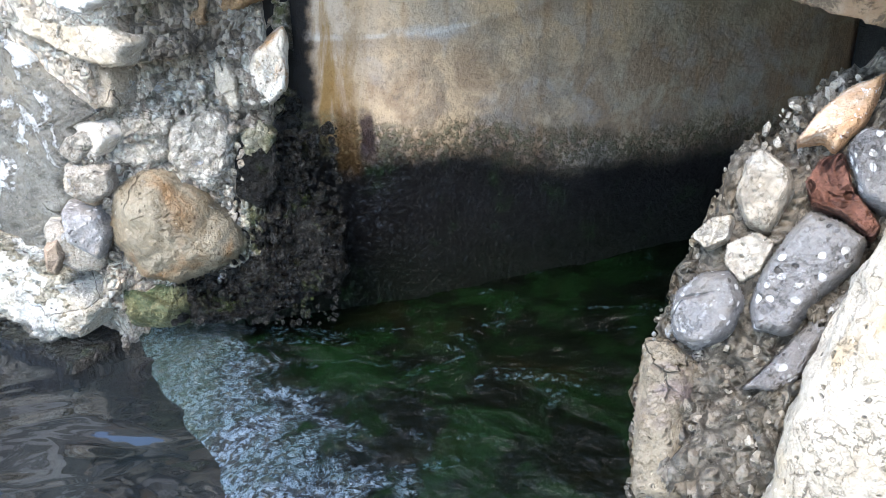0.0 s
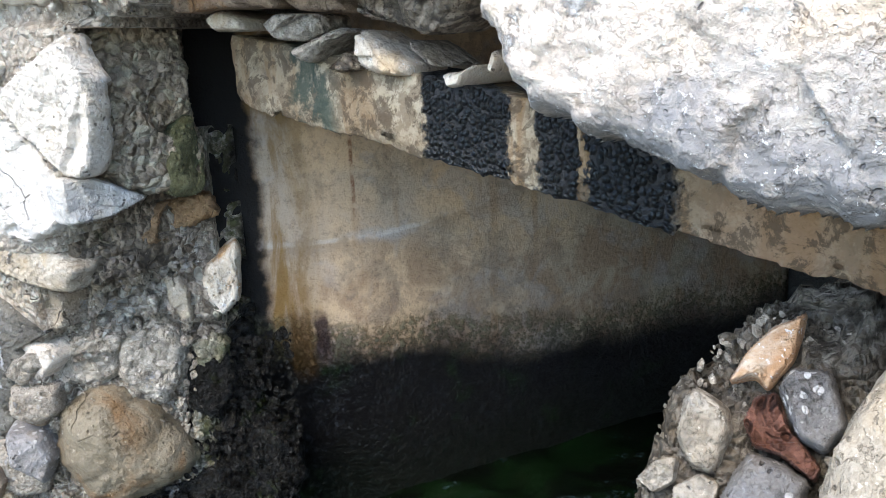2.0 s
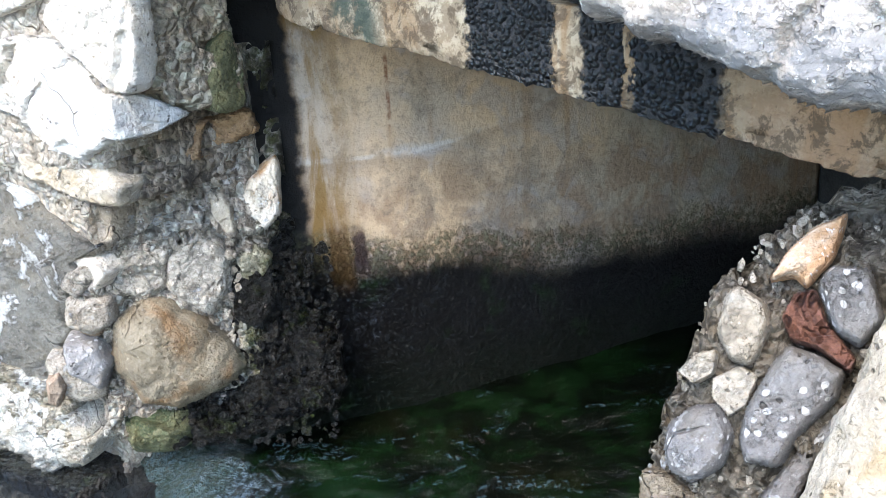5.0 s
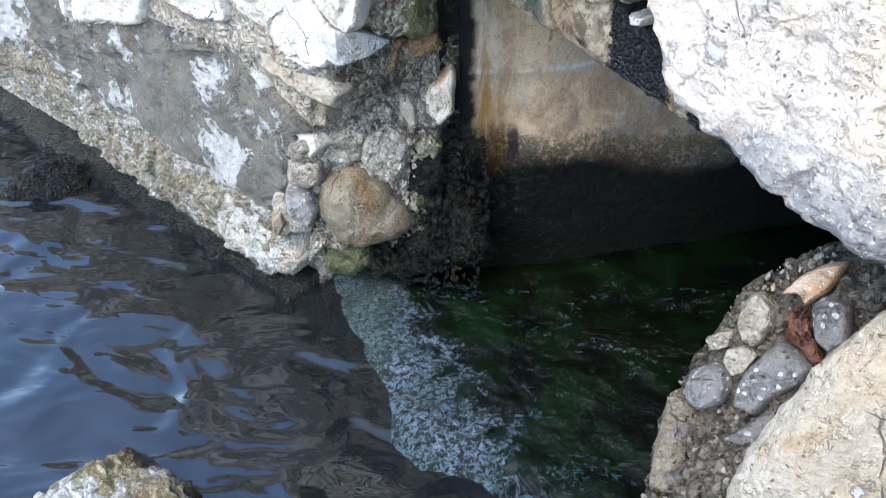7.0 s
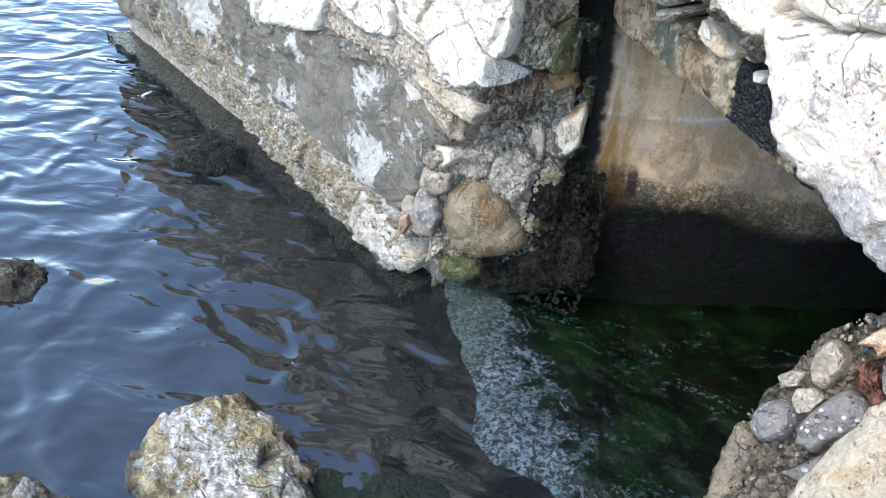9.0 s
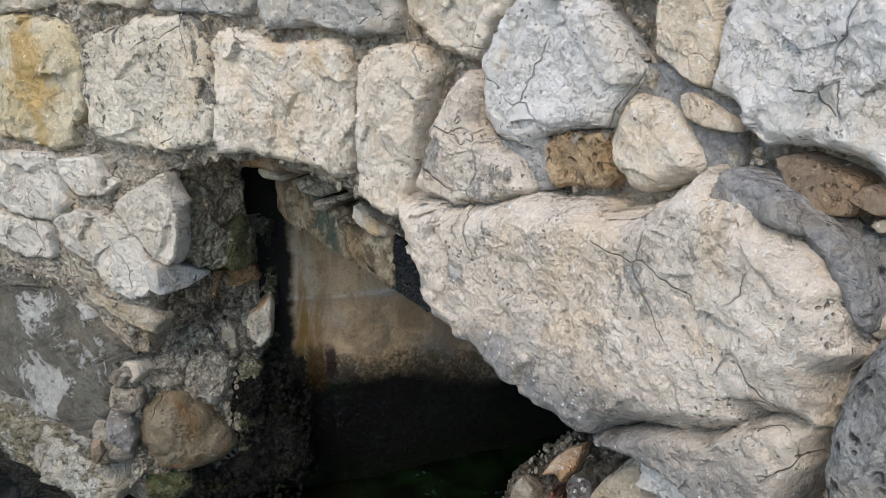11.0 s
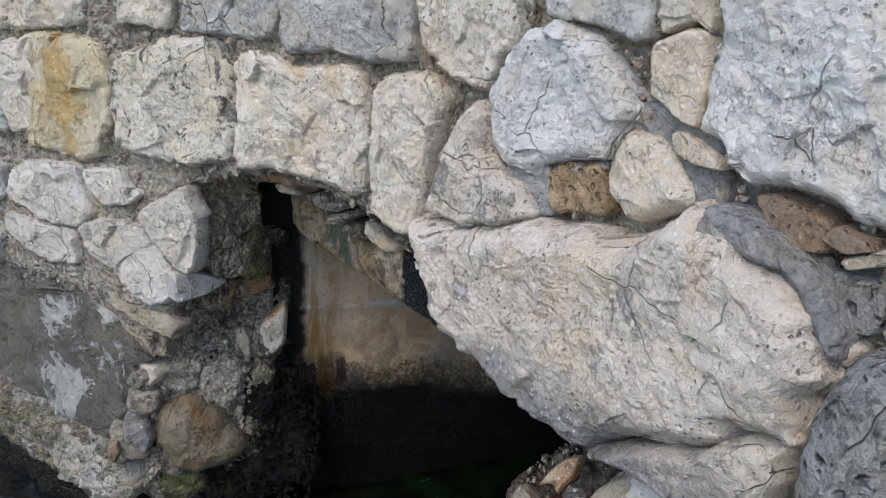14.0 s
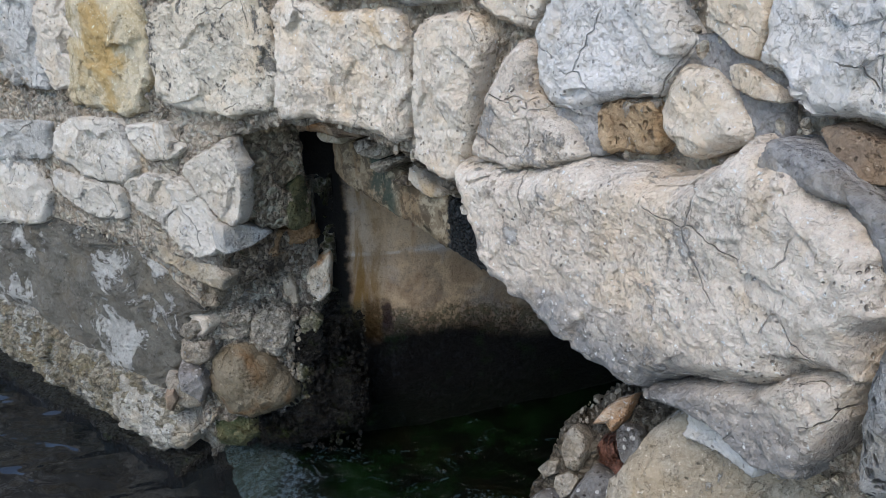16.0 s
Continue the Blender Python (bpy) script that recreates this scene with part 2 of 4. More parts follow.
M["patchy"] = rock("patchy_grey_rock", (0.25, 0.235, 0.195), (0.175, 0.155, 0.125), (0.06, 0.055, 0.045), spots=0.5, patch=(0.66, 0.64, 0.59), patch_at=0.525, patch_scale=4.2, crack=0.3, coarse=0.008, tide=True)
M["crust"] = rock("crusted_waterline_rock", (0.50, 0.445, 0.34), (0.36, 0.30, 0.20), (0.08, 0.07, 0.05), spots=0.7, patch=(0.72, 0.69, 0.61), patch_at=0.51, patch_scale=8, stain=(0.40, 0.32, 0.15), stain_at=0.58, coarse=0.014, moss=(0.10, 0.10, 0.04), moss_at=0.66, tide=True, pebble=0.6)
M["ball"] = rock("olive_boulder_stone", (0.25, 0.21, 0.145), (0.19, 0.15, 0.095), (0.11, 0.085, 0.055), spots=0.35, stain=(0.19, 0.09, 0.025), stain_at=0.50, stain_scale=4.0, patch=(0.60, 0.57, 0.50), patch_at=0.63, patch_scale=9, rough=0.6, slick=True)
M["red"] = rock("rust_red_stone", (0.24, 0.11, 0.075), (0.16, 0.065, 0.05), (0.035, 0.018, 0.015), spots=0.7, pit=0.6, stain=(0.38, 0.17, 0.07), stain_at=0.56, stain_scale=14, rough=0.4, coarse=0.010, pebble=0.5)
M["speck"] = rock("speckled_grey_stone", (0.34, 0.32, 0.30), (0.25, 0.225, 0.205), (0.10, 0.09, 0.08), speck=(0.60, 0.58, 0.54), crack=0.3, rough=0.6)
M["pink"] = rock("pink_stained_stone", (0.33, 0.275, 0.195), (0.26, 0.21, 0.145), (0.10, 0.08, 0.055), spots=0.5, stain=(0.22, 0.16, 0.18), stain_at=0.6, patch=(0.40, 0.20, 0.14), patch_at=0.64, patch_scale=7, coarse=0.008)
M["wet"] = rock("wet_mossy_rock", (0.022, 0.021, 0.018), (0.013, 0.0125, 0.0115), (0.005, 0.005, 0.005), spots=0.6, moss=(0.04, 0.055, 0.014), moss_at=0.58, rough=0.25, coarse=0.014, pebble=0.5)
M["mortar"] = rock("old_lime_mortar", (0.68, 0.59, 0.475), (0.56, 0.465, 0.355), (0.20, 0.16, 0.12), spots=0.5, speck=(0.58, 0.53, 0.46), coarse=0.011, crack=0.4, patch=(0.46, 0.45, 0.43), patch_at=0.60, patch_scale=5, pebble=0.6)
M["barnacle"] = rock("barnacle_crusted_rock", (0.66, 0.56, 0.38), (0.46, 0.35, 0.17), (0.13, 0.095, 0.045), spots=0.6, patch=(0.80, 0.77, 0.70), patch_at=0.485, patch_scale=5, coarse=0.013, moss=(0.16, 0.13, 0.03), moss_at=0.56, tide=True, pebble=0.5)
M["bank"] = rock("bank_mortar", (0.29, 0.255, 0.205), (0.20, 0.175, 0.135), (0.07, 0.06, 0.045), spots=0.6, coarse=0.013, pebble=0.9, moss=(0.14, 0.10, 0.03), moss_at=0.64)
M["buff"] = rock("buff_limestone", (0.52, 0.455, 0.36), (0.42, 0.35, 0.255), (0.22, 0.18, 0.13), spots=0.45, patch=(0.60, 0.58, 0.54), patch_at=0.6, patch_scale=5, stain=(0.40, 0.27, 0.12), stain_at=0.6)
M["pebbly"] = rock("pebbly_tan_conglomerate", (0.64, 0.53, 0.39), (0.53, 0.42, 0.29), (0.19, 0.15, 0.11), spots=0.4, coarse=0.011, crack=0.0, moss=(0.10, 0.13, 0.04), moss_at=0.62, pebble=0.8)
M["rusty"] = rock("rusty_brown_stone", (0.40, 0.27, 0.16), (0.34, 0.20, 0.09), (0.12, 0.08, 0.05), spots=0.5, stain=(0.44, 0.22, 0.06), stain_at=0.5, coarse=0.006)
M["crusty"] = rock("white_crusted_rock", (0.74, 0.70, 0.61), (0.54, 0.48, 0.38), (0.13, 0.11, 0.08), spots=0.6, coarse=0.012, tide=True)
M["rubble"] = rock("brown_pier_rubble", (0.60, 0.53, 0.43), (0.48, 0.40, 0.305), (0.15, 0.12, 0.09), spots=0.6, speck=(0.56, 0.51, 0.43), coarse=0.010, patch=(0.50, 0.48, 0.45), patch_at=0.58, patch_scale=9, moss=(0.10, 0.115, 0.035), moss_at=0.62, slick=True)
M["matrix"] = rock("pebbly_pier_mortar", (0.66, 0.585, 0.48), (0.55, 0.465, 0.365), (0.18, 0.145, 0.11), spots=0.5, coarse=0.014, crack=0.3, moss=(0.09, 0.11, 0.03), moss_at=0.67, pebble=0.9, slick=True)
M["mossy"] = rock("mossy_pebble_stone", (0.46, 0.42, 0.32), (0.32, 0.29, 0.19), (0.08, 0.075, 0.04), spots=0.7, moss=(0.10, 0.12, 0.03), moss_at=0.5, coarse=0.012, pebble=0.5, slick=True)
M["white"] = rock("white_limestone", (0.72, 0.665, 0.585), (0.66, 0.595, 0.50), (0.40, 0.35, 0.29), spots=0.14, crack=0.5, patch=(0.62, 0.58, 0.52), patch_at=0.64)
M["orange"] = rock("orange_streaked_limestone", (0.72, 0.66, 0.575), (0.66, 0.585, 0.48), (0.40, 0.34, 0.27), spots=0.14, crack=0.5, stain=(0.62, 0.36, 0.12), stain_at=0.56, stain_scale=7)
M["vein"] = rock("orange_veined_stone", (0.76, 0.69, 0.58), (0.70, 0.58, 0.42), (0.34, 0.24, 0.15), spots=0.3, crack=0.4, stain=(0.50, 0.25, 0.10), stain_at=0.52, stain_scale=6)
M["slate"] = rock("speckled_grey_stone", (0.25, 0.24, 0.23), (0.19, 0.175, 0.165), (0.08, 0.075, 0.07), spots=0.45, crack=0.3, speck=(0.68, 0.66, 0.63), patch=(0.56, 0.54, 0.51), patch_at=0.60, patch_scale=8, rough=0.65, coarse=0.006)
M["cement"] = rock("grey_cement", (0.48, 0.465, 0.445), (0.41, 0.395, 0.38), (0.17, 0.16, 0.15), spots=0.45, coarse=0.009, crack=0.0, pebble=0.35)


def concrete():
    """The culvert's back wall: buff concrete with rust runs, a pale lime bloom and a tide mark deepened by painted
    shade.
    """
    n = Nodes("stained_culvert_concrete")
    z, x = n.axis(2), n.axis(0)
    cloud, grain = n.noise(2.4, 5, 0.6, 0.5), n.noise(45, 8, 0.7)
    col = n.mix(n.ramp(cloud, 0.38, 0.64), (0.57, 0.41, 0.255), (0.41, 0.335, 0.255))
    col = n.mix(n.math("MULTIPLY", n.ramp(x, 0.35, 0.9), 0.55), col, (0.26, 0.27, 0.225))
    band = n.math("MULTIPLY", n.ramp(n.math("ADD", z, n.math("MULTIPLY", n.noise(4, 5, 0.6, 0.5), 0.3)), 0.98, 0.88), n.ramp(n.noise(7, 6, 0.65, 0.6), 0.4, 0.56))
    col = n.mix(n.math("MULTIPLY", band, 0.7), col, (0.27, 0.18, 0.115))
    col = n.mix(n.math("MULTIPLY", n.ramp(n.noise(5, 5, 0.6, 0.7), 0.5, 0.62), 0.5), col, (0.36, 0.335, 0.31))
    drips = n.noise(13, 4, 0.6, 0.2, n.stretch(1, 1, 0.10))
    col = n.mix(n.math("MULTIPLY", n.ramp(drips, 0.54, 0.72), 0.4), col, (0.27, 0.15, 0.06))
    col = n.mix(n.math("MULTIPLY", n.ramp(n.noise(9, 7, 0.7), 0.5, 0.62), 0.45), col, (0.19, 0.16, 0.125))
    col = n.mix(n.math("MULTIPLY", n.ramp(n.noise(60, 6, 0.75), 0.53, 0.62), 0.35), col, (0.14, 0.11, 0.085))
    bloom_z = n.math("SUBTRACT", n.math("ADD", z, n.math("MULTIPLY", n.noise(2.0, 4), 0.14)), 0.918)
    bloom = n.math("MULTIPLY", n.ramp(n.math("ABSOLUTE", bloom_z), 0.03, 0.0), n.math("MULTIPLY", n.ramp(n.noise(5, 5), 0.42, 0.6), n.ramp(x, 0.3, 0.0)))
    col = n.mix(n.math("MULTIPLY", bloom, 0.6), col, (0.58, 0.59, 0.60))
    bend = n.math("ADD", n.math("SUBTRACT", z, n.math("MULTIPLY", n.math("POWER", n.math("MAXIMUM", n.math("ADD", x, 0.1), 0.0), 2.0), 0.32)), n.math("MULTIPLY", n.noise(6, 5, 0.6), 0.05))
    seam = n.math("MULTIPLY", n.ramp(n.math("ABSOLUTE", n.math("SUBTRACT", bend, 0.875)), 0.012, 0.002), n.ramp(n.noise(7, 4), 0.40, 0.55))
    col = n.mix(n.math("MULTIPLY", seam, 0.5), col, (0.56, 0.52, 0.47))
    under = n.math("MULTIPLY", n.ramp(bend, 0.872, 0.862), n.ramp(bend, 0.80, 0.86))
    col = n.mix(n.math("MULTIPLY", under, 0.35), col, (0.25, 0.18, 0.12))
    yellow = n.math("MULTIPLY", n.ramp(x, -0.13, -0.27), n.ramp(n.noise(11, 5, 0.65, 0.5, n.stretch(1, 1, 0.25)), 0.36, 0.58))
    col = n.mix(n.math("MULTIPLY", yellow, 0.85), col, (0.20, 0.115, 0.028))
    run = n.math("MULTIPLY", n.ramp(n.math("ABSOLUTE", n.math("ADD", x, 0.062)), 0.008, 0.002), n.math("MULTIPLY", n.ramp(z, 0.86, 1.0), n.ramp(n.noise(30, 4), 0.35, 0.6)))
    col = n.mix(n.math("MULTIPLY", run, 0.8), col, (0.16, 0.05, 0.02))
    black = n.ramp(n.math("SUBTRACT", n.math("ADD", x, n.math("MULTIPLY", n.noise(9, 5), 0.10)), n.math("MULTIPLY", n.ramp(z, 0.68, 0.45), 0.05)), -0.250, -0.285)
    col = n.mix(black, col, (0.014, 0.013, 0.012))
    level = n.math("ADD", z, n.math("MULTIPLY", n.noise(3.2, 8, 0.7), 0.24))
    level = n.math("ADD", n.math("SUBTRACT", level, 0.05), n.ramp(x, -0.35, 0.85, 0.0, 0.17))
    scale = n.math("MULTIPLY", n.ramp(level, 0.74, 0.66), n.ramp(grain, 0.42, 0.58))
    col = n.mix(n.math("MULTIPLY", scale, 0.8), col, (0.125, 0.12, 0.07))
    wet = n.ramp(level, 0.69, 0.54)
    seep_x = n.math("ADD", x, n.math("MULTIPLY", n.noise(12, 5, 0.65), 0.06))
    seep_z = n.math("ADD", z, n.math("MULTIPLY", n.noise(9, 5, 0.65), 0.12))
    seep = n.math("MULTIPLY", n.ramp(n.math("ABSOLUTE", n.math("ADD", seep_x, 0.205)), 0.045, 0.02), n.math("MULTIPLY", n.ramp(seep_z, 0.74, 0.68), n.ramp(seep_z, 0.48, 0.56)))
    stain = n.math("MULTIPLY", n.ramp(n.math("ABSOLUTE", n.math("ADD", seep_x, 0.145)), 0.028, 0.012), n.math("MULTIPLY", n.ramp(seep_z, 0.71, 0.67), n.ramp(seep_z, 0.52, 0.6)))
    weed = n.math("MULTIPLY", n.ramp(n.noise(8, 5), 0.55, 0.7), wet)
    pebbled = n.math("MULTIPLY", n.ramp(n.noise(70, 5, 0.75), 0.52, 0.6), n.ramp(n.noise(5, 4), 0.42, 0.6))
    # Below the tide mark, the black also carries the culvert's shade.
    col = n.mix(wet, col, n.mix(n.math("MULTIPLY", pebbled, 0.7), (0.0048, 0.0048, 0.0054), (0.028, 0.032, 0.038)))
    # Base painted darker, so the corner with the sill fades out.
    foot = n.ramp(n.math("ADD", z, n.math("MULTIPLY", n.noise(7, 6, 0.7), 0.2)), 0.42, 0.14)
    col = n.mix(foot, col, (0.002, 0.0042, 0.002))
    col = n.mix(n.math("MULTIPLY", weed, 0.45), col, (0.012, 0.036, 0.008))
    col = n.mix(n.math("MULTIPLY", seep, 0.75), col, (0.095, 0.05, 0.014))
    col = n.mix(n.math("MULTIPLY", stain, 0.85), col, (0.030, 0.017, 0.022))
    height = n.math("ADD", n.math("ADD", grain, n.math("MULTIPLY", scale, 0.8)), n.math("MULTIPLY", n.ramp(n.noise(16, 6, 0.65, 0.6), 0.5, 0.54), 0.07))
    return n.done(col, n.ramp(wet, 0.0, 1.0, 0.75, 0.35), n.bump(height, 0.008, 1.0), n.ramp(wet, 0.0, 1.0, 0.1, 0.2))


M["concrete"] = concrete()


def lintel():
    """Concrete lintel with a tarry black crust along its middle."""
    n = Nodes("crusted_lintel_concrete")
    x = n.axis(0)
    grain = n.noise(40, 8, 0.7)
    col = n.mix(n.ramp(n.noise(4, 5), 0.4, 0.58), (0.42, 0.36, 0.26), (0.29, 0.235, 0.16))
    col = n.mix(n.math("MULTIPLY", n.ramp(n.noise(24, 7, 0.75), 0.45, 0.55), 0.65), col, (0.15, 0.11, 0.07))
    drips = n.ramp(n.noise(14, 4, 0.6, 0.2, n.stretch(1, 1, 0.1)), 0.48, 0.6)
    col = n.mix(n.math("MULTIPLY", drips, n.ramp(x, 0.0, 0.5, 0.35, 0.75)), col, (0.22, 0.12, 0.045))
    rust = n.math("MULTIPLY", n.ramp(x, 0.42, 0.5), n.ramp(n.noise(10, 6, 0.7), 0.30, 0.60, 0.45, 1.0))
    col = n.mix(n.math("MULTIPLY", rust, 0.75), col, (0.30, 0.19, 0.115))
    col = n.mix(n.math("MULTIPLY", n.ramp(n.noise(20, 7, 0.75, 0.4), 0.49, 0.56), 0.75), col, (0.08, 0.06, 0.04))
    slick = n.math("MULTIPLY", n.ramp(n.math("ABSOLUTE", n.math("ADD", x, 0.12)), 0.07, 0.03), n.ramp(n.noise(12, 6, 0.7), 0.4, 0.55))
    col = n.mix(n.math("MULTIPLY", slick, 0.8), col, (0.035, 0.06, 0.05))
    edge = n.math("ADD", x, n.math("MULTIPLY", n.noise(34, 5, 0.7), 0.045))
    edge = n.math("SUBTRACT", edge, 0.008)
    crust = n.math("MULTIPLY", n.ramp(edge, 0.110, 0.118), n.ramp(edge, 0.466, 0.453))
    bare = n.math("MULTIPLY", n.ramp(edge, 0.245, 0.250), n.ramp(edge, 0.292, 0.284))
    bare2 = n.math("MULTIPLY", n.ramp(edge, 0.343, 0.346), n.ramp(edge, 0.356, 0.352))
    crust = n.math("MULTIPLY", crust, n.math("SUBTRACT", 1.0, n.math("MAXIMUM", bare, bare2)))
    lumps = n.cells(95, vec=n.warp(40, 0.012))
    col = n.mix(crust, col, n.mix(n.ramp(lumps, 0.2, 0.6), (0.026, 0.034, 0.038), (0.006, 0.007, 0.008)))
    height = n.math("ADD", n.math("MULTIPLY", grain, 1.1), n.math("MULTIPLY", n.math("MULTIPLY", crust, n.ramp(lumps, 0.75, 0.0)), 1.7))
    return n.done(col, n.ramp(crust, 0.0, 1.0, 0.8, 0.38), n.bump(height, 0.010, 1.0), n.ramp(crust, 0.0, 1.0, 0.1, 0.5))


M["lintel"] = lintel()


def apron():
    """Wet algae over the culvert's sill, with ragged pale patches of slime and painted sky sheen towards the open
    water.
    """
    n = Nodes("algae_covered_sill")
    x, y = n.axis(0), n.axis(1)
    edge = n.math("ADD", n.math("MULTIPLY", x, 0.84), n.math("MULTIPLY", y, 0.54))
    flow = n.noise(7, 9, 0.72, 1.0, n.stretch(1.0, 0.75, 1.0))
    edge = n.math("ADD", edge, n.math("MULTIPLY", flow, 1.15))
    slime_sheen = n.ramp(edge, 1.27, 1.17)
    grain = n.noise(48, 7, 0.75, 0.5)
    beads = n.ramp(n.cells(85, vec=n.warp(30, 0.03)), 0.5, 0.15)
    mats = n.noise(5, 8, 0.7, 0.5)
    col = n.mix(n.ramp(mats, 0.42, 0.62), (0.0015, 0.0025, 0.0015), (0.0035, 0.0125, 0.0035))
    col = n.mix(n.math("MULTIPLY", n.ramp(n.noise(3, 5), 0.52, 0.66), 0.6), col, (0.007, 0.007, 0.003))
    # Bluish flecks in the colour, drawn as sky glints on wet algae.
    sky_glint = n.math("MULTIPLY", n.ramp(n.noise(4.5, 8, 0.72, 0.8, n.stretch(0.7, 1.4, 1.0)), 0.555, 0.61), n.ramp(grain, 0.5, 0.58))
    col = n.mix(n.math("MULTIPLY", sky_glint, 0.6), col, (0.045, 0.08, 0.095))
    # Pale slimy patches also hold the sky's reflection in their bluish colour.
    pale = n.math("MULTIPLY", slime_sheen, n.ramp(grain, 0.455, 0.55, 0.04, 1.0))
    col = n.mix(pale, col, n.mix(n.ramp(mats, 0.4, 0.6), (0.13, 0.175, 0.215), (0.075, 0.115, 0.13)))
    green = n.math("MULTIPLY", n.ramp(n.math("ADD", x, n.math("MULTIPLY", n.noise(8, 6, 0.7), 0.14)), -0.47, -0.57), n.ramp(y, 1.45, 1.6))
    col = n.mix(n.math("MULTIPLY", green, 0.6), col, (0.035, 0.06, 0.04))
    ripple = n.math("ADD", n.math("MULTIPLY", n.noise(26, 3, 0.5, 0.8, n.stretch(1.3, 0.7, 1)), 0.55), n.math("MULTIPLY", grain, 0.6))
    ripple = n.math("ADD", n.math("MULTIPLY", ripple, n.ramp(slime_sheen, 0.0, 1.0, 0.28, 1.0)), n.math("MULTIPLY", n.math("MULTIPLY", beads, slime_sheen), 0.3))
    calm = n.noise(6, 3, 0.5, 0.5)
    return n.done(col, n.ramp(slime_sheen, 0.0, 1.0, 0.08, 0.16), n.bump(n.math("ADD", ripple, n.math("MULTIPLY", calm, 0.3)), 0.034, 1.0), n.ramp(slime_sheen, 0.0, 1.0, 0.35, 0.7))


M["apron"] = apron()


def water():
    n = Nodes("murky_rippled_water")
    swell = n.noise(2.6, 1, 0.4, 0.9, n.stretch(1.0, 1.3, 1.0))
    chop = n.noise(6, 2, 0.45, 0.5, n.stretch(0.75, 1.3, 1.0))
    h = n.math("ADD", swell, n.math("MULTIPLY", chop, 0.20))
    col = n.mix(n.ramp(n.noise(2.2, 4), 0.4, 0.65), (0.011, 0.012, 0.013), (0.007, 0.010, 0.011))
    n.bsdf.inputs["IOR"].default_value = 1.68
    return n.done(col, 0.03, n.bump(h, 0.11, 0.6), 0.5)


M["water"] = water()
# Near-black for the culvert's unlit inner faces; the shade is in the colour.
M["dark"] = rock("shade_black_concrete", (0.02, 0.019, 0.017), (0.012, 0.011, 0.010), (0.008, 0.007, 0.007), rough=0.5)
M["seabed"] = rock("muddy_bed", (0.10, 0.09, 0.07), (0.07, 0.06, 0.05), (0.03, 0.03, 0.02))
M["moss"] = rock("mossy_foot_rock", (0.24, 0.23, 0.12), (0.14, 0.15, 0.07), (0.04, 0.045, 0.02), spots=0.7, speck=(0.42, 0.38, 0.22), moss=(0.07, 0.11, 0.05), moss_at=0.48, rough=0.5, coarse=0.014)
M["weed"] = rock("green_slab_weed", (0.016, 0.028, 0.016), (0.010, 0.018, 0.010), (0.005, 0.008, 0.004), rough=0.3, coarse=0.01, moss=(0.018, 0.04, 0.012), moss_at=0.55)

# ---- the wall's line in plan, and the faces that stones are set in ----
LINE = [(-4.4, 4.35), (-2.4, 3.04), (-1.1, 2.2), (-0.49, 1.86), (-0.03, 1.55), (0.16, 1.34), (0.53, 0.93), (0.8, 0.49), (1.3, -0.33)]


def plan_line():
    p = np.array(LINE)
    rows = []
    for i in range(len(p) - 1):
        p0, p1, p2, p3 = p[max(i - 1, 0)], p[i], p[i + 1], p[min(i + 2, len(p) - 1)]
        for k in range(20):
            u = k / 20
            rows.append(0.5 * (2 * p1 + (p2 - p0) * u + (2 * p0 - 5 * p1 + 4 * p2 - p3) * u * u + (3 * p1 - p0 - 3 * p2 + p3) * u ** 3))
    c = np.array(rows + [p[-1]])
    run = np.r_[0, np.cumsum(np.linalg.norm(np.diff(c, axis=0), axis=1))]
    t = np.gradient(c, axis=0)
    t /= np.linalg.norm(t, axis=1)[:, None]
    return c, run - run[np.argmin(np.linalg.norm(c - p[2], axis=1))], np.c_[t[:, 1], -t[:, 0]]


LC, LS, LN = plan_line()


def WALL(s, z, d):
    """Points of the wall: s metres along its line, z up, d out of its face."""
    s = np.asarray(s, float)
    xy = [np.interp(s, LS, LC[:, i]) + np.interp(s, LS, LN[:, i]) * d for i in (0, 1)]
    return np.stack([xy[0], xy[1], np.broadcast_to(z, s.shape)], -1)


def face(origin, normal):
    """A flat face with its own u, v, d."""
    o, n = np.array(origin, float), np.array(normal, float)
    n /= np.linalg.norm(n)
    u = np.cross((0, 0, 1), n)
    u /= np.linalg.norm(u)
    v = np.cross(n, u)
    return lambda a, b, d: o + np.asarray(a)[..., None] * u + np.asarray(b)[..., None] * v + (np.zeros_like(np.asarray(a, float)) + d)[..., None] * n


JAMB = face((-0.68, 1.98, 0), (0.69, -0.73, 0))
RECESS = face((-0.6, 2.2, 0), (0.15, -1, 0))
FOOT = face((-0.72, 2.1, 0.15), (-0.1, -0.9, 0.45))
HEAP = face((0.438, 1.08, 0.762), (-0.45, -0.75, 0.45))
FRONT = face((0.52, 1.0, 0.65), (-0.1, -0.6, 0.75))


def relief(points, normal, amp, seed, facet=0.16):
    """Push points along a normal by broken, chipped stone relief."""
    off = Vector((seed * 3.7, seed * 1.3, seed * 2.1))
    out = np.empty(len(points))
    half = Vector((0.5, 0.5, 0.5))
    for i, p in enumerate(points):
        q = Vector(p) + off
        h = noise.fractal(q * 6.0, 1.0, 2.0, 3) * 0.7 + noise.fractal(q * 34.0, 0.7, 2.1, 3) * 0.4
        if facet:
            r = q * 8.0 + noise.noise_vector(q * 9.0) * 0.35
            near = noise.voronoi(r)[1][0]
            h += facet * 6.0 * (noise.cell_vector(near * 7.31) - half).dot(r - near)
        out[i] = h * amp
    return points + out[:, None] * normal


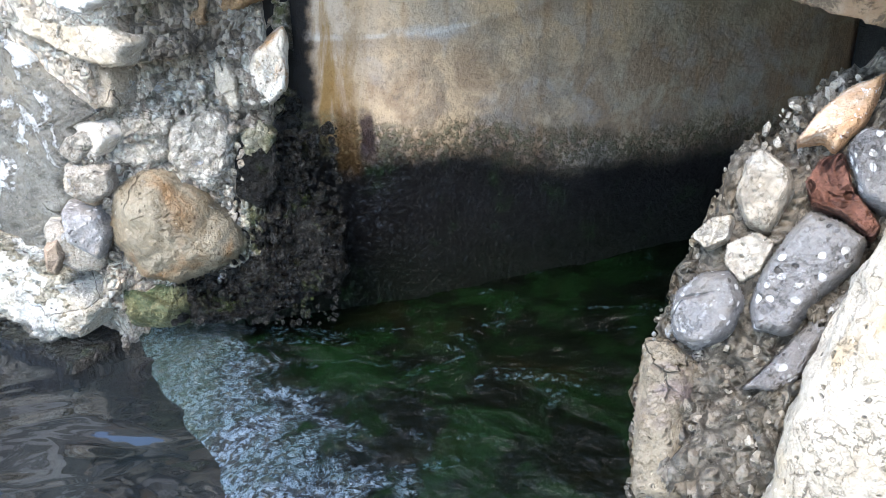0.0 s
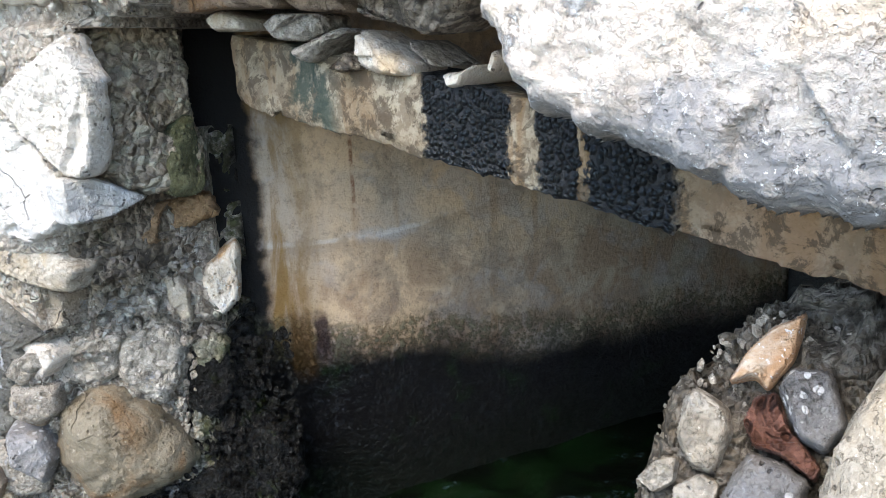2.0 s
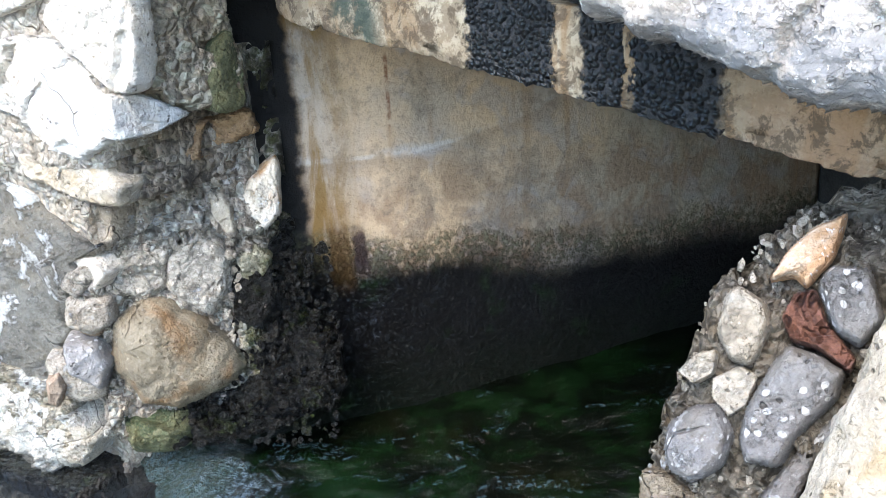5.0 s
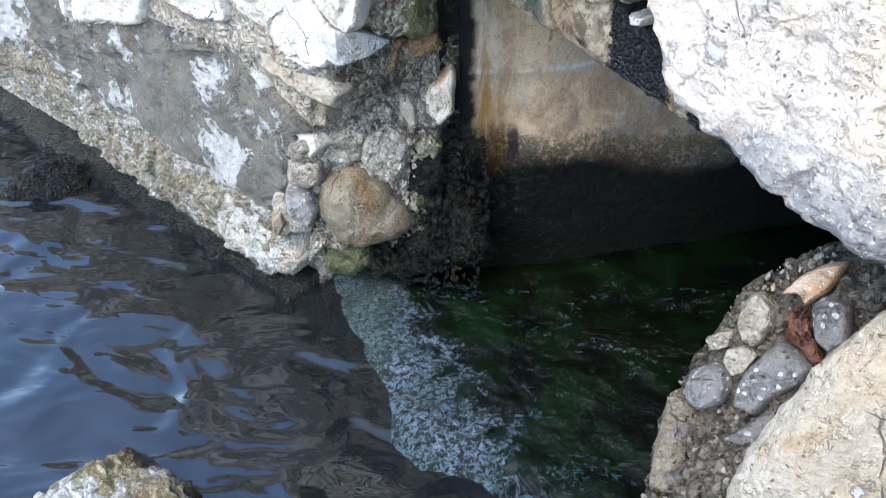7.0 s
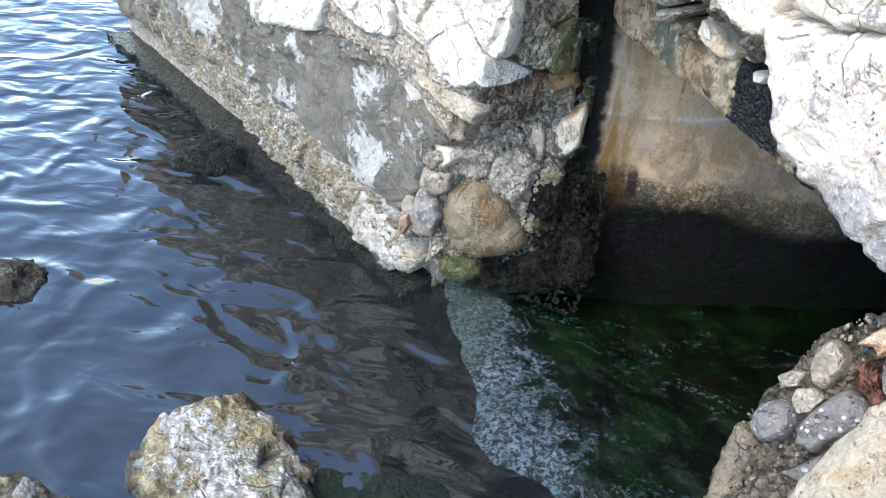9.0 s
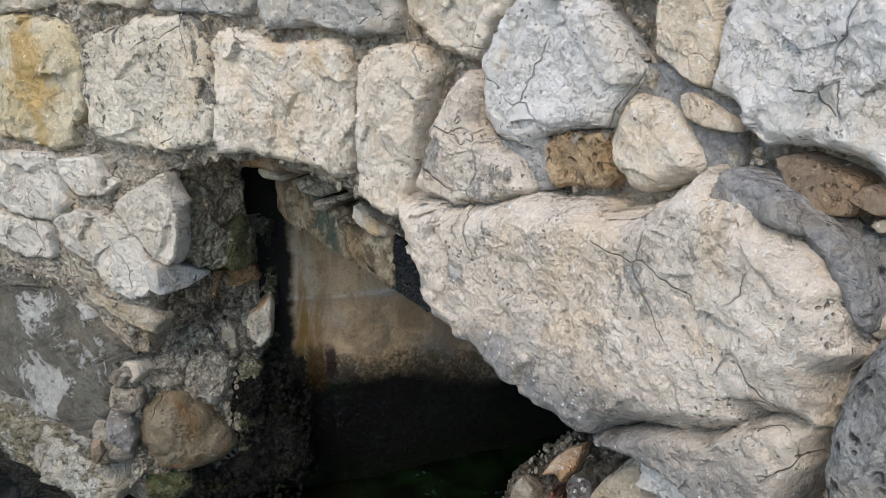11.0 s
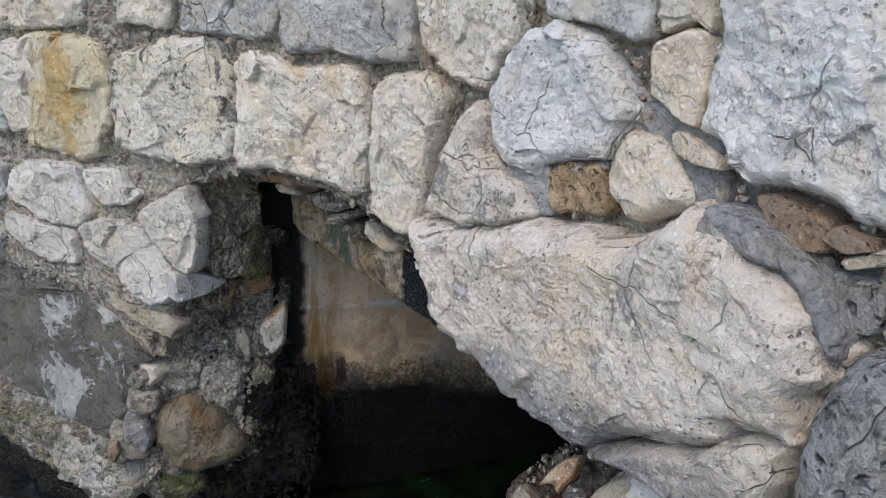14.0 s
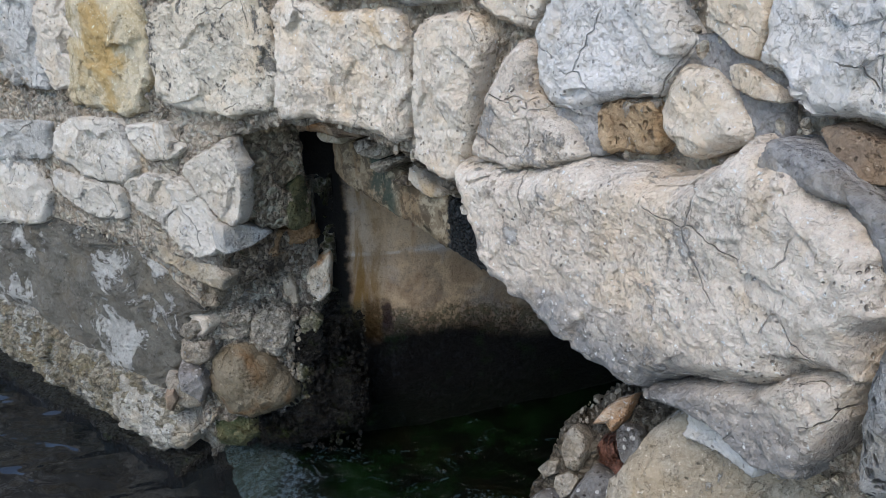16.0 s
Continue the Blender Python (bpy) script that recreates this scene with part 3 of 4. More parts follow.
def smooth_outline(pts, n):
    p = np.array(pts, float)
    for _ in range(2):
        q = np.roll(p, -1, axis=0)
        p = np.stack([p * 0.9 + q * 0.1, p * 0.1 + q * 0.9], 1).reshape(-1, 2)
    closed = np.r_[p, p[:1]]
    run = np.r_[0, np.cumsum(np.linalg.norm(np.diff(closed, axis=0), axis=1))]
    at = np.linspace(0, run[-1], n, endpoint=False)
    return np.stack([np.interp(at, run, closed[:, i]) for i in (0, 1)], -1)


def mesh_of(name, verts, faces, mat, smooth=True):
    me = bpy.data.meshes.new(name)
    me.from_pydata([tuple(v) for v in verts], [], faces)
    me.materials.append(M[mat])
    if smooth:
        me.polygons.foreach_set("use_smooth", [True] * len(me.polygons))
    me.update()
    return me


COUNT = [0]


def stone(name, where, outline, mat, parent, bulge=0.05, base=0.0, depth=0.16, k=24.0, rough=0.013, n=140, rings=42, facet=0.5, grow=1.005, label=""):
    """One set stone: its outline on a face, a rounded and chipped front, and sides that run back into the wall."""
    COUNT[0] += 1
    o = smooth_outline(outline, n)
    c = o.mean(0)
    size = float(np.sqrt(np.ptp(o[:, 0]) * np.ptp(o[:, 1])))
    wob = np.array([noise.fractal(Vector((x * 18 + COUNT[0], y * 18, 3.0)), 1.0, 2.0, 3) for x, y in o])
    o = c + (o - c) * (grow + 0.06 * wob)[:, None]
    radii = [1 - (1 - (j + 1) / rings) ** 1.5 for j in range(rings)]
    front = np.concatenate([c[None]] + [c + (o - c) * r for r in radii])
    near = np.sqrt(np.min([(front[:, 0] - x) ** 2 + (front[:, 1] - y) ** 2 for x, y in o[::2]], axis=0))
    near = np.clip(near / (0.5 * size * (1 - 0.05 ** (1 / k))), 0, 1)
    near[-n:] = 0
    uv, d = [front], [base + bulge * np.sqrt(1 - (1 - near) ** 2)]
    for back, shrink in ((0.25, 0.995), (0.6, 0.97), (1.0, 0.93)):
        uv.append(c + (o - c) * shrink)
        d.append(np.full(n, base - depth * back))
    uv, d = np.concatenate(uv), np.concatenate(d)
    p = where(uv[:, 0], uv[:, 1], d)
    out = where(uv[:, 0], uv[:, 1], d + 0.01) - p
    out /= np.linalg.norm(out, axis=1)[:, None]
    amp = rough * min(1.0, size / 0.25)
    p = relief(p, out, amp, COUNT[0], facet)
    faces = [(0, 1 + i, 1 + (i + 1) % n) for i in range(n)]
    for j in range(rings + 2):
        a, b = 1 + j * n, 1 + (j + 1) * n
        faces += [(a + i, b + i, b + (i + 1) % n, a + (i + 1) % n) for i in range(n)]
    ob = new(name, mesh_of(name, p, faces, mat))
    ob.parent = parent
    if label:
        ob["label"] = label
    return ob


def inside(x, y, poly):
    hit = np.zeros(x.shape, bool)
    px, py = np.array(poly).T
    j = len(px) - 1
    for i in range(len(px)):
        cross = ((py[i] > y) != (py[j] > y)) & (x < (px[j] - px[i]) * (y - py[i]) / (py[j] - py[i] + 1e-12) + px[i])
        hit ^= cross
        j = i
    return hit


def sheet(name, where, us, vs, front, thick, mat, rough, hole=None, parent=None):
    """A thick rough sheet over a grid of u and v, with an opening left out of it."""
    gu, gv = np.meshgrid(us, vs, indexing="ij")
    nu, nv = gu.shape
    f = front(gu, gv) if callable(front) else np.full(gu.shape, front)
    p = where(gu.ravel(), gv.ravel(), f.ravel())
    q = where(gu.ravel(), gv.ravel(), f.ravel() - thick)
    out = p - q
    out /= np.linalg.norm(out, axis=1)[:, None]
    p = relief(p, out, rough, 5.0, 0.25)
    cu, cv = (gu[:-1, :-1] + gu[1:, 1:]) / 2, (gv[:-1, :-1] + gv[1:, 1:]) / 2
    keep = np.ones(cu.shape, bool)
    for gap in hole or ():
        keep &= ~inside(cu, cv, gap)
    at = lambda i, j: i * nv + j
    m = nu * nv
    faces = []
    pad = np.pad(keep, 1)
    for i in range(nu - 1):
        for j in range(nv - 1):
            if not keep[i, j]:
                continue
            a, b, c, d = at(i, j), at(i + 1, j), at(i + 1, j + 1), at(i, j + 1)
            faces += [(a, b, c, d), (a + m, d + m, c + m, b + m)]
            for di, dj, e, g in ((0, -1, a, b), (1, 0, b, c), (0, 1, c, d), (-1, 0, d, a)):
                if not pad[i + 1 + di, j + 1 + dj]:
                    faces.append((g, e, e + m, g + m))
    ob = new(name, mesh_of(name, np.r_[p, q], faces, mat))
    if parent:
        ob.parent = parent
    return ob


def blob(name, centre, radii, mat, rough, seed, rings=40, flat=0.0, turn=0.0):
    """A loose rock: a broken, uneven ball."""
    bm = bmesh.new()
    bmesh.ops.create_uvsphere(bm, u_segments=rings * 2, v_segments=rings, radius=1.0)
    co = np.array([v.co for v in bm.verts])
    faces = [tuple(v.index for v in f.verts) for f in bm.faces]
    bm.free()
    nor = co / np.linalg.norm(co, axis=1)[:, None]
    co = np.sign(co) * np.abs(co) ** (1 - flat)
    co *= np.array(radii)
    ca, sa = math.cos(radians(turn)), math.sin(radians(turn))
    rot = np.array([[ca, -sa, 0], [sa, ca, 0], [0, 0, 1]])
    p = relief(co @ rot.T + np.array(centre), nor @ rot.T, rough, seed, 0.3)
    return new(name, mesh_of(name, p, faces, mat))


# ---- water and the bed under it ----
LEVEL = -0.02


def flat_sheet(name, x0, x1, y0, y1, z, mat, thick=0.0):
    me = mesh_of(name, [(x0, y0, z), (x1, y0, z), (x1, y1, z), (x0, y1, z)], [(0, 1, 2, 3)], mat, False)
    return new(name, me)


tagged(flat_sheet("water", -600, 600, -600, 600, LEVEL, "water"), "murky brown water with ripples, reflecting the blue sky", "water", kind="structure")
tagged(flat_sheet("ground", -600, 600, -600, 600, -0.6, "seabed"), "muddy bed under the water", "ground", kind="structure")

# ---- the masonry wall ----
MOUTH = [(0.10, -0.6), (0.24, 0.55), (0.30, 0.84), (0.46, 0.98), (0.50, 1.06), (0.50, 1.42), (0.80, 1.50), (0.95, 1.52), (1.08, 1.50), (1.26, 1.475), (1.40, 1.46),
         (1.60, 1.46), (1.68, 1.37), (1.86, 1.32), (2.12, 1.28), (2.40, 1.22), (2.75, 1.06), (2.9, 0.9), (2.9, -0.6)]
BROKEN_TOP = [(-6, 1.22), (-3.0, 1.30), (-1.75, 1.24), (-1.35, 1.75), (-1.0, 1.80), (-0.85, 2.3), (-6, 2.3)]
LOW = lambda s, z: -0.008 - 0.07 * np.clip((0.9 - z) / 0.9, 0, 1) + 0.009 * np.clip((z - 1.46) / 0.06, 0, 1) * (s < 1.72) + 0.026 * (z > 0.93) * (z < 1.46) * (s < 0.6) - 0.006 * (s > 1.72)
wall = sheet("wall_front", WALL, np.arange(-4.9, 3.5, 0.02), np.arange(-0.5, 2.21, 0.02), LOW, 0.45, "mortar", 0.012, [MOUTH, BROKEN_TOP])
tagged(wall, "old rubble and limestone block wall with crumbling mortar joints", "wall", kind="structure")

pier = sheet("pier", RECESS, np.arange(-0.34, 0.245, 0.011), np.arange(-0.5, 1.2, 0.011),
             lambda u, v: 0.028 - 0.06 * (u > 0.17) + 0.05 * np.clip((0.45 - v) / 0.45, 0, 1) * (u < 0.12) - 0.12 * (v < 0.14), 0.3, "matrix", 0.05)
sheet("pier_side", JAMB, np.arange(-0.02, 0.34, 0.014), np.arange(0.85, 1.5, 0.014), -0.03, 0.2, "conglom", 0.02, None, pier)
tagged(pier, "rubble pier beside the culvert mouth, mossy and wet low down", "pier")

# ---- the culvert behind the mouth ----
def slab_between(name, pts, z0, z1, thick, mat, step=0.03):
    """An upright wall along a line in plan."""
    p = np.array(pts, float)
    run = np.r_[0, np.cumsum(np.linalg.norm(np.diff(p, axis=0), axis=1))]
    t = np.gradient(p, axis=0)
    t /= np.linalg.norm(t, axis=1)[:, None]
    nn = np.c_[t[:, 1], -t[:, 0]]

    def where(u, v, d):
        xy = [np.interp(u, run, p[:, i]) + np.interp(u, run, nn[:, i]) * d for i in (0, 1)]
        return np.stack([xy[0], xy[1], np.broadcast_to(v, np.shape(u))], -1)
    return sheet(name, where, np.linspace(0, run[-1], int(run[-1] / step)), np.arange(z0, z1, step), 0.0, thick, mat, 0.003)


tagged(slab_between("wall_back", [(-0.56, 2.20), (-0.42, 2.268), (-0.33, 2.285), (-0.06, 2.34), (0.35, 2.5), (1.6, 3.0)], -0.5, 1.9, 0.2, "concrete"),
       "buff concrete back wall of the culvert with rust runs and a dark tide mark deepened by painted shade", "wall", kind="structure")
# Unseen side wall, added to close the culvert against stray light.
tagged(slab_between("wall_side", [(1.55, 3.2), (2.3, 1.0), (2.0, -0.4), (1.25, -0.55)], -0.5, 2.0, 0.2, "dark", 0.08), "unseen near-black side wall added to keep light out of the culvert", "wall", kind="structure")


def box_sheet(name, corners, z, thick, mat):
    n = len(corners)
    v = [(x, y, z) for x, y in corners] + [(x, y, z + thick) for x, y in corners]
    f = [tuple(reversed(range(n))), tuple(range(n, 2 * n))] + [(i, (i + 1) % n, n + (i + 1) % n, n + i) for i in range(n)]
    return new(name, mesh_of(name, v, f, mat, False))


# Roof added to close the culvert; its near-black stands for shade.
tagged(box_sheet("ceiling", [(-0.55, 2.1), (0.12, 1.72), (0.55, 1.25), (1.0, 0.6), (1.5, -0.2), (2.2, -0.2), (2.4, 3.6), (-0.4, 2.7)], 1.47, 0.2, "dark"), "near-black roof added to close the culvert against light", "ceiling", kind="structure")


def beam():
    """Concrete lintel, slightly sagging to one side, with rough broken edges."""
    a, b = Vector((-0.30, 2.03, 1.265)), Vector((0.80, 0.86, 0.985))
    along = (b - a)
    n = Vector((along.y, -along.x, 0)).normalized()
    n = -n if n.y > 0 else n
    us, rows = np.linspace(0, 1, 320), []
    prof = [(-0.16, 0.0), (0.0, 0.0), (0.006, 0.02), (0.006, 0.13), (0.0, 0.15), (-0.16, 0.15)]
    fine = []
    for (d0, h0), (d1, h1) in zip(prof, prof[1:]):
        fine += [(d0 + (d1 - d0) * k / 6, h0 + (h1 - h0) * k / 6) for k in range(6)]
    fine.append(prof[-1])
    for u in us:
        p = a + along * u
        for d, h in fine:
            rows.append(p + n * d + Vector((0, 0, h)))
    m = len(fine)
    pts = np.array([tuple(r) for r in rows])
    pts = relief(pts, np.broadcast_to(np.array((*n.xy, -0.3)), pts.shape), 0.006, 2.0, 0.3)
    low = np.tile(np.array([h for _, h in fine]) < 0.02, len(us))
    pts[low] = relief(pts[low], np.array((0.0, 0.0, 1.0)), 0.012, 9.0, 0.3)
    faces = [(i * m + j, (i + 1) * m + j, (i + 1) * m + j + 1, i * m + j + 1) for i in range(len(us) - 1) for j in range(m - 1)]
    return new("lintel", mesh_of("lintel", pts, faces, "lintel"))


tagged(beam(), "stained concrete lintel with a black tarry crust", "lintel")

# ---- the sill under the mouth ----
SILL = [(-0.95, 2.3), (-0.80, 2.0), (-0.64, 1.75), (-0.52, 1.58), (-0.46, 1.36), (-0.38, 1.29), (-0.18, 1.26), (0.05, 1.05), (0.5, 0.9), (1.0, 1.2), (1.5, 3.0), (-0.4, 2.6)]


def low_slab(name, outline, centre, top, mat, edge=0.035, n=260, rings=60):
    """A low rock slab with a ragged edge, its top just at the water."""
    o = smooth_outline(outline, n)
    c = np.array(centre)
    wob = np.array([noise.fractal(Vector((x * 9, y * 9, 1.0)), 1.0, 2.0, 4) for x, y in o])
    o = c + (o - c) * (1 + 0.03 * wob)[:, None]
    v = [(c[0], c[1], top)]
    for j in range(rings):
        r = (j + 1) / rings
        for x, y in c + (o - c) * r:
            v.append((x, y, top + 0.012 * noise.fractal(Vector((x * 6, y * 6, 0)), 1.0, 2.0, 4) + 0.004 * noise.fractal(Vector((x * 30, y * 30, 0)), 1.0, 2.0, 3) - edge * max(0, r - 0.86) / 0.14))
    v += [(x, y, -0.5) for x, y in o]
    f = [(0, 1 + i, 1 + (i + 1) % n) for i in range(n)]
    for j in range(rings):
        a, b = 1 + j * n, 1 + (j + 1) * n
        f += [(a + i, b + i, b + (i + 1) % n, a + (i + 1) % n) for i in range(n)]
    return new(name, mesh_of(name, v, f, mat))


tagged(low_slab("sill", SILL, (0.1, 1.95), 0.02, "apron"), "low slimy stone sill slick with wet green algae, sky sheen painted in pale patches", "sill")


def chips(name, where, count, box, d, size, mat, parent, seed, hole=None, within=None):
    """Small broken stones wedged in the joints, too many to pick apart."""
    rnd = random.Random(seed)
    bm = bmesh.new()
    bmesh.ops.create_icosphere(bm, subdivisions=1, radius=1.0)
    base = np.array([v.co for v in bm.verts])
    tri = [tuple(v.index for v in f.verts) for f in bm.faces]
    bm.free()
    verts, faces = [], []
    while len(verts) < count * len(base):
        u, v = rnd.uniform(box[0], box[1]), rnd.uniform(box[2], box[3])
        if hole is not None and inside(np.array([u]), np.array([v]), hole)[0]:
            continue
        if within is not None and not inside(np.array([u]), np.array([v]), within)[0]:
            continue
        r = size * (0.4 + rnd.random() ** 2 * 1.4)
        m = np.array(Euler([rnd.uniform(0, 6.3) for _ in range(3)]).to_matrix()) * np.array([r, r * rnd.uniform(0.5, 0.9), r * rnd.uniform(0.4, 0.8)])
        jag = np.array([rnd.uniform(0.65, 1.2) for _ in base])[:, None]
        at = where(np.array([u]), np.array([v]), d + rnd.uniform(-0.01, 0.012))[0]
        k = len(verts)
        verts += list((base * jag) @ m.T + at)
        faces += [(a + k, b + k, c + k) for a, b, c in tri]
    ob = new(name, mesh_of(name, verts, faces, mat, False))
    ob.parent = parent
    ob["kind"] = "stuff"
    return ob


# ---- stones ----
BANK = [(-0.08, -0.56), (-0.13, -0.27), (-0.13, -0.19), (-0.11, -0.12), (-0.09, -0.03), (-0.06, 0.1), (-0.01, 0.17), (0.04, 0.23), (0.11, 0.28), (0.21, 0.31), (0.31, -0.01), (0.32, -0.41)]
heap = tagged(stone("rubble_bank", HEAP, BANK, "bank", None, bulge=0.05, base=-0.035, n=240, rings=70, rough=0.045, depth=0.55, k=10, facet=0.3), "bank of mortared rubble beside the culvert mouth", "rubble")
stone('stone', WALL, [(-0.63, 1.82), (-0.51, 1.85), (-0.38, 1.83), (-0.42, 1.61), (-0.39, 1.49), (-0.65, 1.49), (-0.74, 1.53)], "grey", wall, bulge=0.03)
stone('stone', WALL, [(-0.37, 1.83), (-0.13, 1.87), (-0.08, 1.72), (-0.18, 1.53), (-0.37, 1.49), (-0.44, 1.61)], "cream", wall, bulge=0.03)
stone('stone', WALL, [(-0.38, 2.17), (0.16, 2.17), (0.13, 1.91), (-0.18, 1.88), (-0.5, 1.87)], "cream", wall, bulge=0.03)
stone('stone', WALL, [(-1.24, 1.33), (-0.67, 1.33), (-0.68, 1.2), (-0.56, 1.07), (-0.85, 1.1), (-1.35, 1.1)], "grey", wall, bulge=0.03)
stone('stone', WALL, [(0.15, 0.9), (0.3, 0.95), (0.41, 0.89), (0.38, 0.83), (0.21, 0.84)], "cream", wall, bulge=0.04, base=-0.06, n=48, rings=14)
stone('stone', WALL, [(-3.42, 0.65), (-1.59, 0.91), (-0.54, 0.94), (-0.05, 0.9), (0.23, 0.77), (0.17, 0.53), (0.01, 0.25), (-0.55, 0.28), (-1.18, 0.34), (-1.74, 0.34), (-2.97, 0.23), (-3.93, 0.2)], "patchy", wall, facet=0.15, bulge=0.06, base=-0.02, n=200, rings=60, k=8, rough=0.03, label='smooth grey rock with peeling white patches')
stone('stone', WALL, [(-1.41, 0.36), (-0.99, 0.43), (-0.64, 0.35), (-0.24, 0.33), (0.04, 0.29), (0.15, 0.17), (0.07, 0.03), (-0.25, 0.02), (-0.76, 0.04), (-1.13, 0.09), (-1.48, 0.16)], "crust", wall, bulge=0.06, base=0.02, n=200, rings=40, rough=0.045, k=3, facet=0.25, label='yellow-white crusted rock at the waterline')
stone('stone', WALL, [(-3.78, 0.54), (-1.82, 0.62), (-1.26, 0.38), (-1.19, 0.2), (-1.95, 0.16), (-2.77, 0.23)], "crust", wall, bulge=0.06, base=0.0, n=80, rings=20, rough=0.03, k=3)
stone('stone', WALL, [(-2.56, 1.57), (-0.91, 0.91), (-1.49, 0.41), (-2.76, 0.44)], "patchy", wall, facet=0.15, bulge=0.07, base=-0.03, n=80, rings=20, rough=0.03, k=3)
stone('stone', WALL, [(0.05, 0.87), (0.22, 0.85), (0.34, 0.81), (0.33, 0.72), (0.2, 0.72), (0.08, 0.76)], "rubble", wall, facet=0.3, bulge=0.04, base=-0.07, n=64, rings=18)
stone('stone', WALL, [(0.09, 0.67), (0.28, 0.69), (0.3, 0.64), (0.25, 0.59), (0.09, 0.56)], "cream", wall, bulge=0.04, base=-0.05, n=56, rings=16)
stone('stone', RECESS, [(-0.46, 0.41), (-0.38, 0.41), (-0.3, 0.36), (-0.32, 0.27), (-0.39, 0.26), (-0.46, 0.32)], "rubble", pier, facet=0.3, bulge=0.05, base=0.03, n=64, rings=18, k=4)
stone('boulder', RECESS, [(-0.27, 0.49), (-0.19, 0.54), (-0.12, 0.54), (-0.05, 0.48), (0.02, 0.4), (0.07, 0.32), (0.04, 0.26), (-0.12, 0.2), (-0.24, 0.24), (-0.29, 0.36)], "ball", pier, facet=0.12, bulge=0.13, base=0.02, n=110, rings=34, k=2.2, rough=0.012, label='rounded brown boulder with rust stain and white crust')
stone('stone', RECESS, [(-0.36, 0.53), (-0.27, 0.53), (-0.27, 0.47), (-0.32, 0.44), (-0.37, 0.47)], "brown", pier, bulge=0.05, base=0.0, n=72, rings=20, k=7)
stone('stone', RECESS, [(-0.38, 0.61), (-0.35, 0.65), (-0.27, 0.66), (-0.26, 0.63), (-0.34, 0.57)], "rubble", pier, facet=0.3, bulge=0.05, base=0.03, n=72, rings=20, k=7)
stone('stone', RECESS, [(-0.42, 0.39), (-0.36, 0.41), (-0.29, 0.38), (-0.32, 0.31), (-0.39, 0.31)], "grey", pier, bulge=0.05, base=0.02, n=72, rings=20, k=7)
stone('stone', RECESS, [(-0.46, 0.36), (-0.42, 0.38), (-0.41, 0.33), (-0.44, 0.27), (-0.47, 0.29)], "brown", pier, bulge=0.05, base=0.05, n=72, rings=20, k=7)
stone('stone', FOOT, [(-0.17, 0.04), (-0.1, 0.07), (0.02, 0.06), (0.04, -0.01), (-0.03, -0.07), (-0.15, -0.07)], "moss", pier, bulge=0.06, base=-0.03, n=120, rings=36, k=4, rough=0.045, facet=0.4, label='yellow-green mossy rock at the waterline')
stone('stone', FOOT, [(0.0, 0.05), (0.19, 0.13), (0.31, 0.24), (0.44, 0.26), (0.46, 0.1), (0.38, 0.04), (0.26, -0.02), (0.04, -0.06)], "wet", pier, bulge=0.06, base=-0.05, n=140, rings=40, k=4, rough=0.05, facet=0.4, label='dark wet rock at the waterline')
stone('stone', RECESS, [(0.03, 0.43), (0.06, 0.51), (0.16, 0.62), (0.25, 0.72), (0.25, 0.42), (0.33, 0.31), (0.19, 0.2), (0.06, 0.26), (0.06, 0.34)], "wet", pier, bulge=0.03, base=-0.02, n=120, rings=36, k=5, rough=0.045, facet=0.4, label='dark wet mossy rubble')
stone('stone', WALL, [(-0.33, 0.28), (-0.1, 0.3), (0.01, 0.24), (0.11, 0.21), (0.18, 0.14), (0.11, 0.04), (-0.03, 0.01), (-0.27, 0.02), (-0.44, 0.04)], "crusty", wall, bulge=0.05, base=0.03, n=130, rings=34, k=4, rough=0.035, facet=0.3, label='white crusted tip of rock at the waterline')
stone('moss_patch', JAMB, [(0.22, 1.21), (0.27, 1.24), (0.3, 1.12), (0.28, 1.04), (0.2, 1.04), (0.19, 1.12)], "moss", pier, bulge=0.02, base=0.06, n=90, rings=24, k=4, rough=0.03, depth=0.08)
stone('moss_patch', RECESS, [(0.06, 0.56), (0.11, 0.57), (0.17, 0.6), (0.17, 0.47), (0.12, 0.4), (0.05, 0.45)], "wet", pier, bulge=0.03, base=0.03, n=90, rings=24, k=4, rough=0.016, depth=0.08)
stone('stone', WALL, [(2.28, 1.19), (2.38, 1.18), (2.47, 1.17), (2.47, 1.12), (2.37, 1.12), (2.28, 1.1)], "blue", wall, bulge=0.05, base=0.0, n=60, rings=18)

stone('stone', WALL, [(-0.168, 1.87), (0.073, 1.884), (0.235, 1.841), (0.228, 1.593), (0.151, 1.478), (0.052, 1.439), (-0.063, 1.464), (-0.259, 1.454)], "ochre", wall, bulge=0.04, label='ochre yellow limestone block')
stone('stone', WALL, [(0.256, 1.805), (0.373, 1.861), (0.514, 1.895), (0.756, 1.91), (0.775, 1.834), (0.794, 1.694), (0.763, 1.55), (0.639, 1.499), (0.522, 1.494), (0.245, 1.509), (0.238, 1.665)], "lichen", wall, bulge=0.04, n=220, rings=70, label='cream limestone block with dark grey lichen')
stone('voussoir', WALL, [(0.793, 1.835), (0.857, 1.88), (0.951, 1.872), (1.011, 1.842), (1.136, 1.857), (1.303, 1.865), (1.326, 1.773), (1.306, 1.527), (1.25, 1.505), (1.156, 1.527), (1.016, 1.523), (0.941, 1.537), (0.804, 1.511), (0.775, 1.553), (0.805, 1.679)], "cream", wall, bulge=0.04, depth=0.22, n=260, rings=80, label='cream limestone arch block with an ochre stain')
